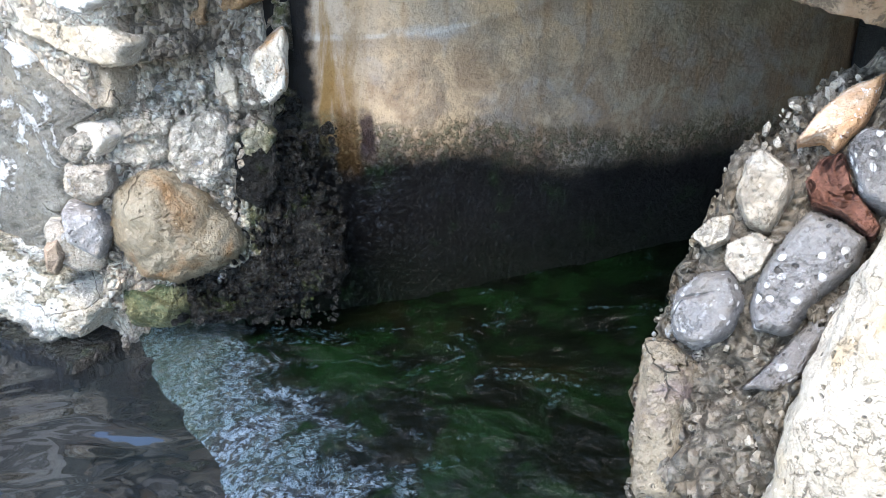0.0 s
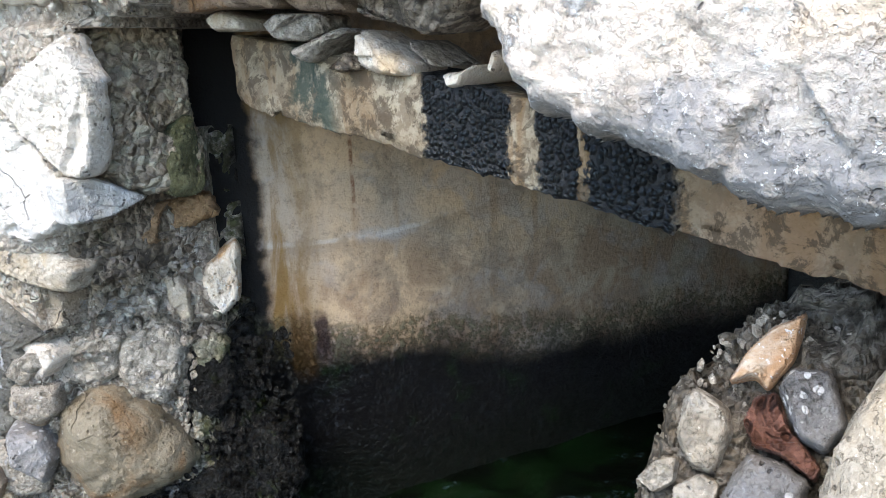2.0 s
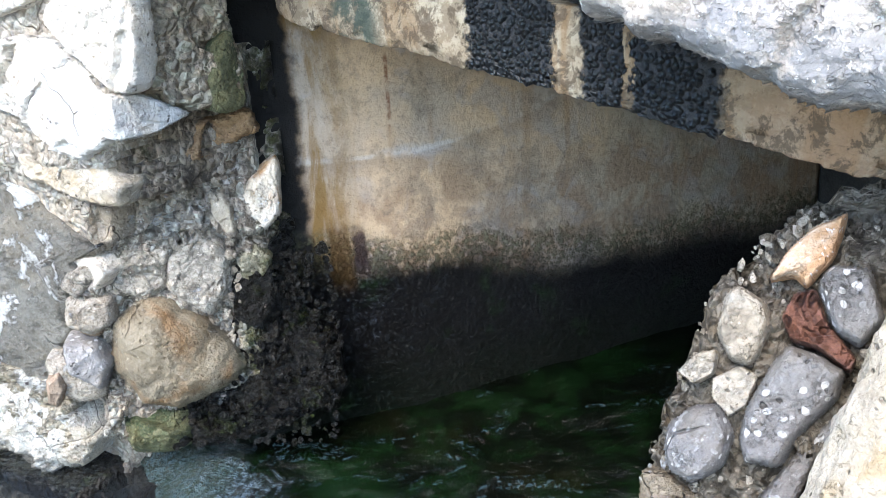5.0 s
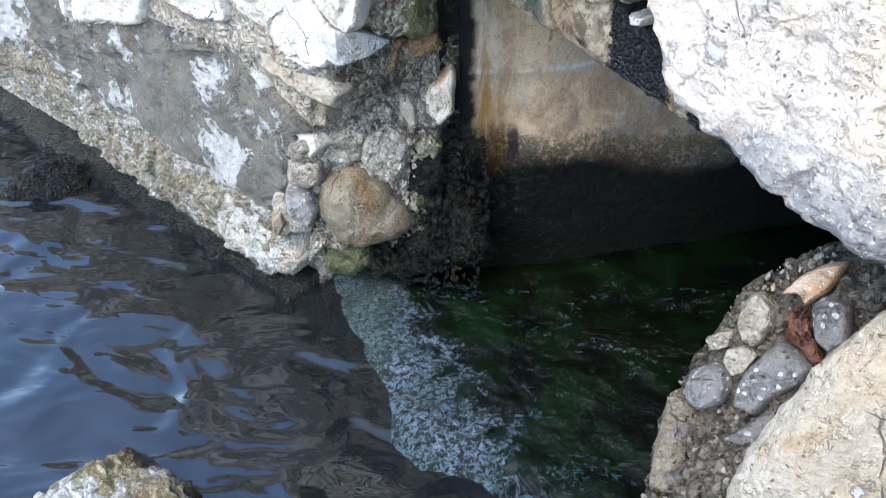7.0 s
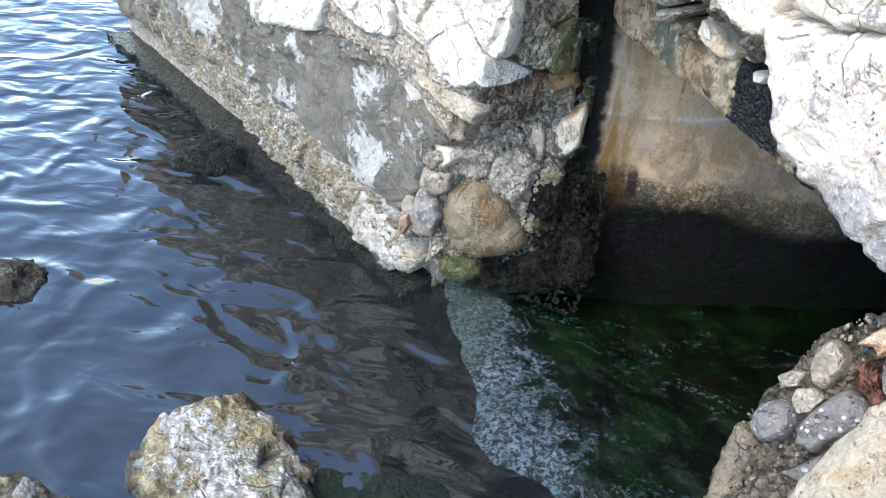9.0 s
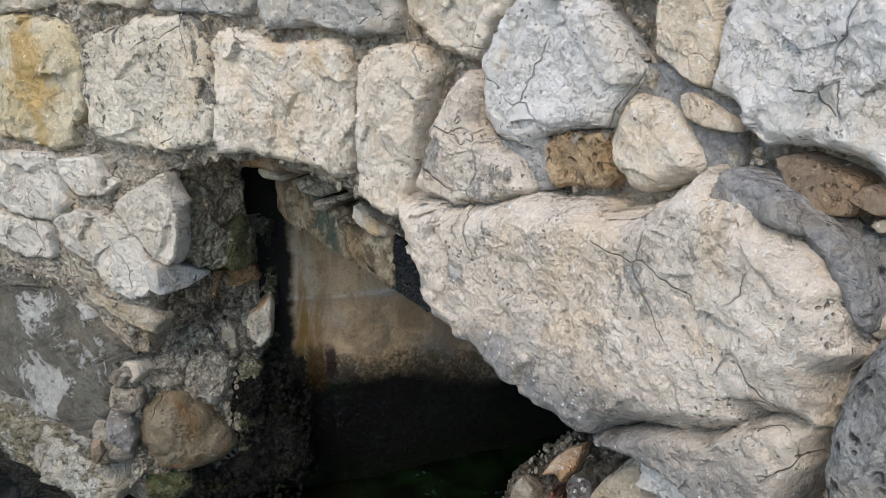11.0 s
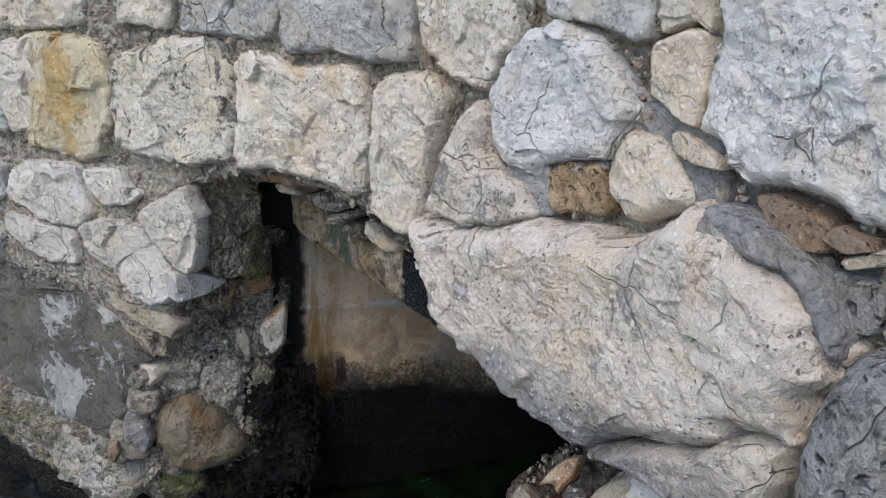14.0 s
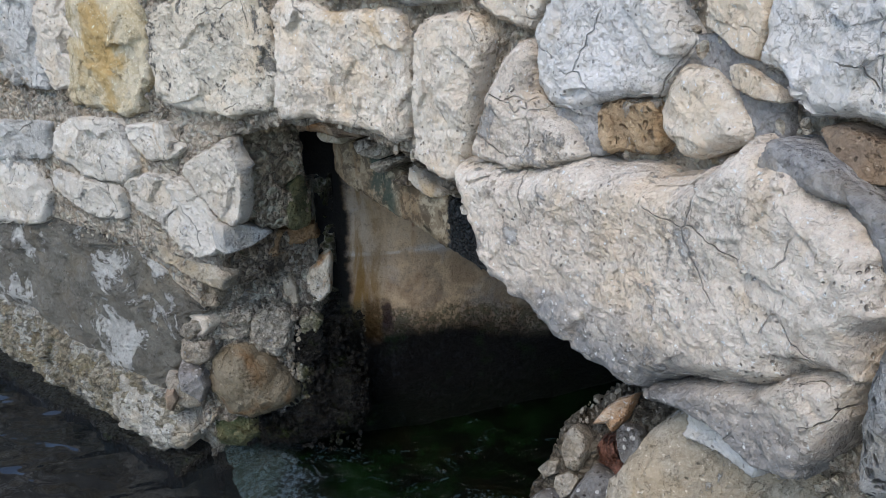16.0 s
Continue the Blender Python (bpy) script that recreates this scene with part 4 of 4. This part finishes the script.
stone('voussoir', WALL, [(1.372, 1.83), (1.448, 1.866), (1.604, 1.879), (1.637, 1.833), (1.619, 1.743), (1.591, 1.607), (1.548, 1.469), (1.479, 1.459), (1.347, 1.485), (1.358, 1.635)], "cream", wall, bulge=0.052, depth=0.24, n=220, rings=70)
stone('stone', WALL, [(0.344, 2.197), (0.594, 2.195), (0.529, 1.919), (0.429, 1.92), (0.302, 1.926)], "cream", wall, bulge=0.03)
stone('stone', WALL, [(0.612, 2.195), (1.01, 2.189), (0.985, 1.963), (0.933, 1.9), (0.762, 1.91), (0.569, 1.917)], "grey", wall, bulge=0.03)
stone('stone', WALL, [(1.018, 2.189), (1.516, 2.176), (1.516, 1.897), (1.344, 1.876), (1.179, 1.895), (1.035, 1.877), (0.984, 1.906)], "grey", wall, bulge=0.045)
stone('stone', WALL, [(1.531, 2.175), (1.862, 2.165), (1.853, 1.975), (1.809, 1.923), (1.781, 1.849), (1.709, 1.861), (1.604, 1.897), (1.536, 1.933)], "cream", wall, bulge=0.04, n=180, rings=56)
stone('stone', WALL, [(1.79, 1.739), (1.801, 1.849), (1.828, 1.941), (1.879, 1.992), (1.964, 2.013), (2.02, 2.008), (2.077, 1.981), (2.152, 1.909), (2.184, 1.869), (2.152, 1.815), (2.12, 1.764), (2.063, 1.758), (1.992, 1.737), (1.911, 1.696), (1.822, 1.71)], "blue", wall, bulge=0.055, n=220, rings=70, k=16, label='blue-grey limestone block')
stone('stone', WALL, [(2.204, 1.9), (2.209, 1.992), (2.288, 2.023), (2.323, 2.006), (2.346, 1.932), (2.332, 1.853), (2.275, 1.866)], "cream", wall, bulge=0.045, base=-0.005)
stone('stone', WALL, [(1.883, 2.164), (2.174, 2.154), (2.194, 1.997), (2.154, 1.988), (2.06, 2.012), (1.921, 2.019)], "grey", wall, bulge=0.03)
stone('stone', WALL, [(2.188, 2.153), (2.319, 2.147), (2.33, 2.011), (2.287, 2.03), (2.205, 2.005)], "cream", wall, bulge=0.03)
stone('stone', WALL, [(2.269, 1.842), (2.296, 1.851), (2.375, 1.818), (2.39, 1.798), (2.334, 1.795), (2.281, 1.804)], "cream", wall, bulge=0.035, n=64, rings=20)
stone('stone', WALL, [(2.332, 1.858), (2.344, 1.923), (2.351, 2.016), (2.336, 2.146), (2.487, 2.143), (2.713, 2.129), (2.796, 1.759), (2.691, 1.768), (2.637, 1.782), (2.585, 1.797), (2.523, 1.801), (2.447, 1.793), (2.397, 1.833)], "blue", wall, bulge=0.055, n=260, rings=90, k=20, label='massive pale grey limestone block with a crack')
stone('stone', WALL, [(2.119, 1.737), (2.135, 1.797), (2.174, 1.835), (2.231, 1.831), (2.287, 1.797), (2.333, 1.749), (2.336, 1.72), (2.236, 1.666), (2.181, 1.663), (2.131, 1.697)], "cream", wall, bulge=0.055, base=0.0, k=6)
stone('brick', WALL, [(1.96, 1.719), (2.006, 1.746), (2.064, 1.749), (2.116, 1.76), (2.137, 1.677), (2.111, 1.645), (1.993, 1.627), (1.964, 1.664)], "brick", wall, bulge=0.04, n=84, rings=26, k=14, rough=0.02, label='broken orange brick')
stone('stone', WALL, [(2.46, 1.774), (2.502, 1.788), (2.598, 1.772), (2.618, 1.748), (2.6, 1.718), (2.558, 1.708), (2.497, 1.732)], "brown", wall, bulge=0.05, base=-0.01, n=100, rings=30)
stone('stone', WALL, [(2.598, 1.743), (2.616, 1.769), (2.665, 1.76), (2.68, 1.747), (2.639, 1.731)], "brown", wall, bulge=0.055, n=56, rings=18)
stone('stone', WALL, [(2.625, 1.72), (2.693, 1.758), (2.724, 1.753), (2.699, 1.732), (2.644, 1.707)], "buff", wall, bulge=0.05, n=56, rings=18)
stone('stone', WALL, [(2.594, 1.682), (2.628, 1.704), (2.685, 1.697), (2.71, 1.68), (2.696, 1.625), (2.654, 1.612), (2.622, 1.64)], "porous", wall, bulge=0.05, base=-0.01, n=90, rings=28)
stone('stone', WALL, [(2.651, 1.595), (2.671, 1.61), (2.683, 1.597), (2.674, 1.564), (2.657, 1.567)], "cream", wall, bulge=0.05, n=40, rings=14, k=4)
stone('stone', WALL, [(1.609, 1.549), (1.641, 1.629), (1.669, 1.724), (1.711, 1.798), (1.764, 1.836), (1.794, 1.813), (1.789, 1.723), (1.843, 1.691), (1.915, 1.678), (1.966, 1.616), (1.881, 1.571), (1.747, 1.542)], "pale", wall, bulge=0.085, base=0.0, n=160, rings=50, k=16, depth=0.2, facet=0.3)
stone('boulder', WALL, [(1.585, 1.535), (1.702, 1.543), (1.823, 1.559), (1.934, 1.608), (2.026, 1.611), (2.099, 1.624), (2.158, 1.618), (2.252, 1.644), (2.334, 1.709), (2.362, 1.739), (2.446, 1.727), (2.504, 1.698), (2.581, 1.675), (2.609, 1.643), (2.636, 1.6), (2.641, 1.556), (2.634, 1.491), (2.624, 1.418), (2.558, 1.408), (2.506, 1.371), (2.435, 1.312), (2.383, 1.295), (2.278, 1.24), (2.161, 1.168), (2.104, 1.168), (2.013, 1.168), (1.926, 1.203), (1.838, 1.234), (1.764, 1.252), (1.708, 1.272), (1.659, 1.339), (1.619, 1.429), (1.589, 1.486)], "pale", wall, bulge=0.12, base=0.0, n=420, rings=150, k=20, rough=0.013, depth=0.3, facet=0.3, grow=1.02, label='huge rounded pale limestone boulder set in the wall')
stone('boulder', WALL, [(2.114, 1.17), (2.171, 1.171), (2.287, 1.243), (2.392, 1.299), (2.443, 1.315), (2.513, 1.373), (2.565, 1.41), (2.628, 1.42), (2.625, 1.375), (2.614, 1.287), (2.556, 1.184), (2.478, 1.155), (2.408, 1.191), (2.309, 1.188), (2.212, 1.158)], "pale", wall, bulge=0.105, base=0.0, n=200, rings=64, k=18, depth=0.3, facet=0.3, grow=1.0, label='lower part of the boulder under a long crack')
stone('boulder', WALL, [(2.655, 1.372), (2.653, 1.467), (2.666, 1.536), (2.688, 1.589), (2.72, 1.623), (2.772, 1.647), (2.835, 1.573), (2.847, 1.398), (2.736, 1.266), (2.67, 1.282)], "porous", wall, bulge=0.16, base=0.0, n=200, rings=64, k=4, depth=0.3, facet=0.12, label='grey pitted porous boulder')
stone('mortar_patch', WALL, [(2.391, 1.696), (2.411, 1.752), (2.49, 1.746), (2.546, 1.723), (2.566, 1.687), (2.52, 1.684), (2.458, 1.692)], "cement", wall, bulge=0.03, base=0.066, depth=0.1, k=5, rough=0.02, n=90, rings=28, facet=0.1, label='grey cement smear over the joint')
stone('mortar_patch', WALL, [(2.527, 1.726), (2.616, 1.698), (2.644, 1.667), (2.669, 1.627), (2.673, 1.58), (2.644, 1.59), (2.614, 1.623), (2.591, 1.657), (2.554, 1.677)], "cement", wall, bulge=0.03, base=0.060, depth=0.1, k=5, rough=0.02, n=90, rings=28, facet=0.1, label='grey cement smear over the joint')
stone('mortar_patch', WALL, [(2.137, 1.872), (2.248, 1.894), (2.367, 1.854), (2.393, 1.732), (2.326, 1.701), (2.156, 1.677)], "cement", wall, bulge=0.02, base=0.0, depth=0.1, k=12, rough=0.01, n=90, rings=28, facet=0.1, label='blue-grey cement in a joint')
stone('mortar_patch', WALL, [(1.834, 1.706), (1.973, 1.728), (1.996, 1.623), (1.896, 1.596)], "cement", wall, bulge=0.02, base=0.02, depth=0.1, k=12, rough=0.01, n=60, rings=20, facet=0.1, label='blue-grey cement in a joint')
stone('stone', WALL, [(0.33, 1.294), (0.379, 1.333), (0.454, 1.367), (0.559, 1.431), (0.579, 1.374), (0.61, 1.331), (0.601, 1.259), (0.567, 1.134), (0.504, 1.124), (0.461, 1.163), (0.356, 1.254)], "orange", wall, bulge=0.045, n=140, rings=44, k=40, depth=0.03, grow=1.03, label='white limestone with orange iron stains')
stone('stone', WALL, [(-0.007, 1.192), (0.122, 1.244), (0.247, 1.251), (0.332, 1.252), (0.388, 1.211), (0.464, 1.114), (0.479, 1.058), (0.467, 1.018), (0.366, 0.967), (0.272, 0.984), (0.189, 1.047), (0.034, 1.106)], "white", wall, bulge=0.05, n=160, rings=48, base=-0.005, k=40, depth=0.04, grow=1.03)
stone('stone', JAMB, [(-0.059, 1.122), (0.003, 1.121), (0.059, 1.096), (0.147, 1.05), (0.033, 1.017), (-0.062, 1.016), (-0.066, 1.066)], "grey", pier, bulge=0.045, n=90, rings=28, base=0.02, depth=0.06)
stone('stone', WALL, [(0.01, 1.012), (0.135, 0.98), (0.256, 0.965), (0.355, 0.961), (0.462, 0.905), (0.438, 0.844), (0.304, 0.842), (0.194, 0.886), (0.071, 0.911)], "buff", wall, bulge=0.05, base=-0.03, n=100, rings=32, depth=0.05)
stone('stone', JAMB, [(0.012, 1.42), (0.119, 1.466), (0.276, 1.448), (0.283, 1.315), (0.309, 1.157), (0.307, 1.067), (0.157, 1.048), (0.045, 1.114), (0.024, 1.248), (0.018, 1.373)], "pebbly", pier, bulge=0.05, base=0.015, n=200, rings=64, rough=0.026, k=16, facet=0.3, label='rough pebbly conglomerate side of the pier block')
stone('stone', RECESS, [(-0.258, 0.932), (-0.179, 0.967), (-0.034, 1.004), (0.167, 1.036), (0.193, 0.97), (0.05, 0.921), (-0.121, 0.855), (-0.156, 0.869)], "rusty", pier, bulge=0.05, base=0.02, n=160, rings=44, depth=0.1, rough=0.035, facet=0.6, label='rusty brown broken ledge under the block')
stone('stone', RECESS, [(-0.147, 0.874), (-0.054, 0.893), (0.049, 0.899), (0.035, 0.725), (-0.036, 0.713), (-0.164, 0.715)], "matrix", pier, bulge=0.05, base=0.0, n=110, rings=34, rough=0.03)
stone('pebble', RECESS, [(0.031, 0.802), (0.067, 0.816), (0.091, 0.776), (0.095, 0.701), (0.065, 0.684), (0.03, 0.755)], "buff", pier, bulge=0.055, n=64, rings=20, k=9)
stone('pebble', RECESS, [(0.115, 0.778), (0.137, 0.835), (0.18, 0.864), (0.22, 0.894), (0.232, 0.866), (0.222, 0.74), (0.169, 0.687), (0.125, 0.718)], "stained", pier, bulge=0.06, n=80, rings=24, k=9, label='white pebble with rusty stain')
stone('stone', RECESS, [(-0.108, 0.654), (-0.022, 0.702), (0.048, 0.682), (0.07, 0.627), (0.052, 0.528), (-0.008, 0.461), (-0.064, 0.504), (-0.118, 0.556)], "grit", pier, bulge=0.075, n=110, rings=34, k=8, facet=0.4)
stone('stone', RECESS, [(-0.214, 0.698), (-0.079, 0.688), (-0.107, 0.557), (-0.203, 0.537), (-0.272, 0.58)], "grit", pier, bulge=0.06, n=90, rings=28, k=8, rough=0.025)
stone('stone', RECESS, [(0.073, 0.619), (0.132, 0.655), (0.184, 0.619), (0.152, 0.537), (0.087, 0.531)], "mossy", pier, bulge=0.05, n=64, rings=20, k=6, rough=0.025)
stone('stone', RECESS, [(-0.362, 0.638), (-0.318, 0.662), (-0.249, 0.667), (-0.262, 0.63), (-0.342, 0.595)], "grit", pier, bulge=0.06, base=0.02, n=64, rings=20)
stone('stone', RECESS, [(-0.373, 0.577), (-0.25, 0.573), (-0.251, 0.493), (-0.324, 0.457), (-0.386, 0.5)], "rubble", pier, bulge=0.07, base=0.02, n=80, rings=24, k=6)
stone('stone', RECESS, [(-0.4, 0.464), (-0.307, 0.447), (-0.277, 0.377), (-0.317, 0.301), (-0.403, 0.368)], "speck", pier, bulge=0.08, base=0.03, n=80, rings=24, k=6)
stone('stone', HEAP, [(0.022, 0.126), (0.04, 0.169), (0.073, 0.211), (0.104, 0.229), (0.117, 0.237), (0.114, 0.2), (0.104, 0.165), (0.075, 0.121), (0.056, 0.138)], "vein", heap, base=0.006, bulge=0.045, n=110, rings=34, k=16, label='white stone with orange vein')
stone('stone', HEAP, [(-0.039, 0.042), (-0.035, 0.096), (-0.019, 0.116), (0.026, 0.097), (0.037, 0.059), (0.016, -0.001), (-0.015, 0.002)], "grit", heap, base=0.006, bulge=0.055, n=90, rings=28, k=8)
stone('stone', HEAP, [(0.045, 0.075), (0.057, 0.113), (0.086, 0.126), (0.106, 0.078), (0.148, 0.032), (0.141, 0.01), (0.099, 0.037), (0.062, 0.043)], "red", heap, base=0.002, bulge=0.045, n=110, rings=34, rough=0.03, facet=0.8, label='rust red stone')
stone('stone', HEAP, [(0.087, 0.127), (0.103, 0.159), (0.153, 0.159), (0.178, 0.089), (0.15, 0.047), (0.114, 0.066)], "slate", heap, base=0.006, bulge=0.055, n=90, rings=28, k=10)
stone('stone', HEAP, [(0.013, -0.056), (0.032, -0.012), (0.057, 0.041), (0.107, 0.03), (0.138, 0.015), (0.132, -0.025), (0.093, -0.078), (0.068, -0.13), (0.02, -0.138), (0.008, -0.103)], "slate", heap, facet=0.4, base=0.006, bulge=0.06, n=140, rings=44, k=12, label='dark grey stone with white specks')
stone('stone', HEAP, [(-0.036, -0.024), (0, -0), (0.026, -0.011), (0.015, -0.056), (-0.007, -0.077), (-0.035, -0.055)], "grit", heap, base=0.006, bulge=0.045, n=80, rings=24, rough=0.03)
stone('stone', HEAP, [(-0.091, -0.102), (-0.062, -0.07), (-0.017, -0.059), (0.006, -0.096), (-0.007, -0.147), (-0.047, -0.183), (-0.083, -0.174), (-0.095, -0.135)], "slate", heap, facet=0.4, base=0.006, bulge=0.055, n=110, rings=34, k=7)
stone('stone', HEAP, [(-0.085, -0.023), (-0.062, 0.008), (-0.035, 0.018), (-0.032, -0.017), (-0.06, -0.039)], "grit", heap, base=0.002, bulge=0.045, n=64, rings=20, rough=0.025)
stone('stone', HEAP, [(-0.127, -0.184), (-0.091, -0.174), (-0.043, -0.204), (-0.049, -0.287), (-0.02, -0.393), (-0.103, -0.42), (-0.123, -0.266)], "pink", heap, base=-0.02, bulge=0.05, n=140, rings=44, k=6, rough=0.02, label='buff stone with pink and purple stains')
stone('stone', HEAP, [(-0.052, -0.249), (0.01, -0.224), (0.07, -0.206), (0.088, -0.258), (0.121, -0.319), (0.111, -0.361), (-0.02, -0.405)], "bank", heap, base=-0.04, bulge=0.05, n=120, rings=36, k=6, rough=0.03)
stone('stone', HEAP, [(0.017, -0.222), (0.048, -0.172), (0.091, -0.1), (0.144, -0.027), (0.163, -0.028), (0.115, -0.104), (0.088, -0.187), (0.062, -0.209)], "slate", heap, base=0.0, bulge=0.045, n=110, rings=30)
stone('stone', WALL, [(-0.396, 1.344), (-0.253, 1.412), (0.043, 1.433), (0.081, 1.322), (0.1, 1.257), (-0.023, 1.179), (-0.254, 1.175), (-0.435, 1.231)], "white", wall, bulge=0.045, base=0.0, depth=0.08, n=100, rings=30, k=26)
stone('stone', WALL, [(0.065, 1.419), (0.276, 1.455), (0.291, 1.396), (0.357, 1.374), (0.298, 1.321), (0.149, 1.298), (0.086, 1.356)], "orange", wall, bulge=0.045, base=0.0, depth=0.08, n=100, rings=30, k=26)
stone('stone', WALL, [(-0.467, 1.173), (-0.256, 1.17), (-0.036, 1.17), (-0.015, 1.044), (-0.193, 1.012), (-0.45, 1.071)], "white", wall, bulge=0.045, base=0.0, depth=0.08, n=100, rings=30, k=26)
stone('stone', WALL, [(-1.214, 1.075), (-0.62, 1.173), (-0.518, 1.063), (-0.618, 0.902), (-1.363, 0.764)], "white", wall, bulge=0.045, base=0.0, depth=0.08, n=100, rings=30, k=26)
stone('stone', WALL, [(-1.059, 1.298), (-0.425, 1.372), (-0.462, 1.211), (-1.149, 1.106)], "grey", wall, bulge=0.045, base=0.0, depth=0.08, n=100, rings=30, k=26)
stone('chip_stone', WALL, [(0.992, 1.484), (1.036, 1.494), (1.163, 1.465), (1.176, 1.435), (1.052, 1.446), (1.011, 1.466)], "brown", wall, bulge=0.04, base=-0.15, n=72, rings=20, depth=0.1, k=8, rough=0.03, facet=0.8)
stone('chip_stone', WALL, [(0.801, 1.446), (0.846, 1.466), (0.899, 1.44), (0.904, 1.417), (0.831, 1.417)], "buff", wall, bulge=0.04, base=-0.15, n=72, rings=20, depth=0.1, k=8, rough=0.03, facet=0.8)
stone('chip_stone', WALL, [(0.941, 1.427), (0.987, 1.446), (1.082, 1.44), (1.091, 1.405), (1.044, 1.388), (0.987, 1.394)], "grit", wall, bulge=0.04, base=-0.15, n=72, rings=20, depth=0.1, k=8, rough=0.03, facet=0.8)
stone('chip_stone', WALL, [(1.018, 1.373), (1.073, 1.389), (1.131, 1.412), (1.148, 1.402), (1.099, 1.375), (1.061, 1.345), (1.026, 1.356)], "grit", wall, bulge=0.04, base=-0.15, n=72, rings=20, depth=0.1, k=8, rough=0.03, facet=0.8)
stone('chip_stone', WALL, [(1.108, 1.332), (1.153, 1.365), (1.174, 1.351), (1.179, 1.329), (1.135, 1.323)], "conglom", wall, bulge=0.04, base=-0.15, n=72, rings=20, depth=0.1, k=8, rough=0.03, facet=0.8)
stone('chip_stone', WALL, [(1.174, 1.338), (1.189, 1.405), (1.232, 1.378), (1.29, 1.336), (1.291, 1.313), (1.214, 1.321)], "cream", wall, bulge=0.04, base=-0.15, n=72, rings=20, depth=0.1, k=8, rough=0.03, facet=0.8)
stone('chip_stone', WALL, [(1.289, 1.38), (1.317, 1.361), (1.349, 1.327), (1.33, 1.332), (1.298, 1.36)], "grit", wall, bulge=0.04, base=-0.15, n=72, rings=20, depth=0.1, k=8, rough=0.03, facet=0.8)
stone('chip_stone', WALL, [(1.359, 1.318), (1.396, 1.32), (1.422, 1.332), (1.397, 1.296), (1.371, 1.291)], "cream", wall, bulge=0.04, base=-0.15, n=72, rings=20, depth=0.1, k=8, rough=0.03, facet=0.8)
stone('chip_stone', WALL, [(1.466, 1.32), (1.484, 1.357), (1.496, 1.34), (1.482, 1.315)], "cream", wall, bulge=0.04, base=-0.15, n=72, rings=20, depth=0.1, k=8, rough=0.03, facet=0.8)
stone('chip_stone', WALL, [(1.201, 1.472), (1.302, 1.478), (1.395, 1.45), (1.479, 1.461), (1.469, 1.417), (1.389, 1.382), (1.307, 1.402), (1.235, 1.426)], "conglom", wall, bulge=0.04, base=-0.10, n=72, rings=20, depth=0.1, k=8, rough=0.03, facet=0.8)
stone('chip_stone', WALL, [(0.766, 1.519), (0.964, 1.513), (1.006, 1.455), (0.881, 1.462), (0.771, 1.457)], "brown", wall, bulge=0.04, base=-0.11, n=72, rings=20, depth=0.1, k=8, rough=0.03, facet=0.8)
stone('chip_stone', WALL, [(1.223, 1.534), (1.501, 1.502), (1.546, 1.447), (1.414, 1.43), (1.228, 1.459)], "conglom", wall, bulge=0.04, base=-0.08, n=72, rings=20, depth=0.1, k=8, rough=0.03, facet=0.8)

chips("joint_rubble", WALL, 5200, (-1.2, 2.95, 0.9, 2.15), 0.006, 0.012, "mortar", wall, 3, MOUTH)
chips("pier_rubble", RECESS, 1500, (-0.3, 0.08, 0.12, 0.98), 0.026, 0.013, "rubble", pier, 4)
chips("wet_rubble", RECESS, 520, (0.08, 0.34, 0.1, 0.62), 0.02, 0.013, "wet", pier, 8)
chips("foot_rubble", FOOT, 420, (-0.02, 0.46, -0.05, 0.24), 0.0, 0.013, "wet", pier, 9)
chips("bank_rubble", HEAP, 1700, (-0.12, 0.26, -0.45, 0.24), -0.008, 0.008, "bank", heap, 5, None, BANK)
chips("bank_grit", HEAP, 620, (-0.12, 0.26, -0.45, 0.24), 0.002, 0.008, "grit", heap, 6, None, BANK)
chips("pier_grit", RECESS, 620, (-0.32, 0.08, 0.16, 0.98), 0.040, 0.013, "rubble", pier, 7)

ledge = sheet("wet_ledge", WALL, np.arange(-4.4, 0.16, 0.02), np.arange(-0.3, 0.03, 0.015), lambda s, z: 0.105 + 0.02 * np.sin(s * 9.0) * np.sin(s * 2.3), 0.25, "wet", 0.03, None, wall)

# ---- the boulder leaning at the foot of the wall ----
tagged(blob("boulder", (1.11, 0.817, 0.471), (0.73, 0.196, 0.88), "buff", 0.016, 31, 130), "large buff limestone boulder leaning at the foot of the wall", "boulder")

# ---- loose rocks in the water ----
tagged(blob("rock", (-1.12, 0.86, -0.10), (0.41, 0.27, 0.21), "barnacle", 0.028, 21, 80, 0.2, -40), "buff barnacle-crusted rock standing out of the water", "rock", "rocks in the water")
tagged(blob("rock", (-1.60, 0.40, -0.13), (0.32, 0.27, 0.20), "barnacle", 0.028, 23, 70, 0.2, -20), "yellow-brown crusted rock in the water", "rock", "rocks in the water")
tagged(blob("rock", (-2.64, 1.42, -0.09), (0.24, 0.18, 0.13), "crust", 0.04, 25, 50, 0.1, 10), "low pale rock just breaking the water", "rock", "rocks in the water")
tagged(blob("rock", (-2.50, 2.80, -0.05), (0.22, 0.17, 0.10), "wet", 0.03, 27, 50, 0.1, 30), "dark weedy rock breaking the water by the wall", "rock", "rocks in the water")
tagged(low_slab("slab", [(-0.92, 1.05), (-0.70, 1.12), (-0.46, 1.16), (-0.38, 0.98), (-0.42, 0.62), (-0.74, 0.6)], (-0.62, 0.9), -0.012, "weed", 0.02, 120, 24), "green weed-covered slab awash beside the rock", "rock", "rocks in the water")
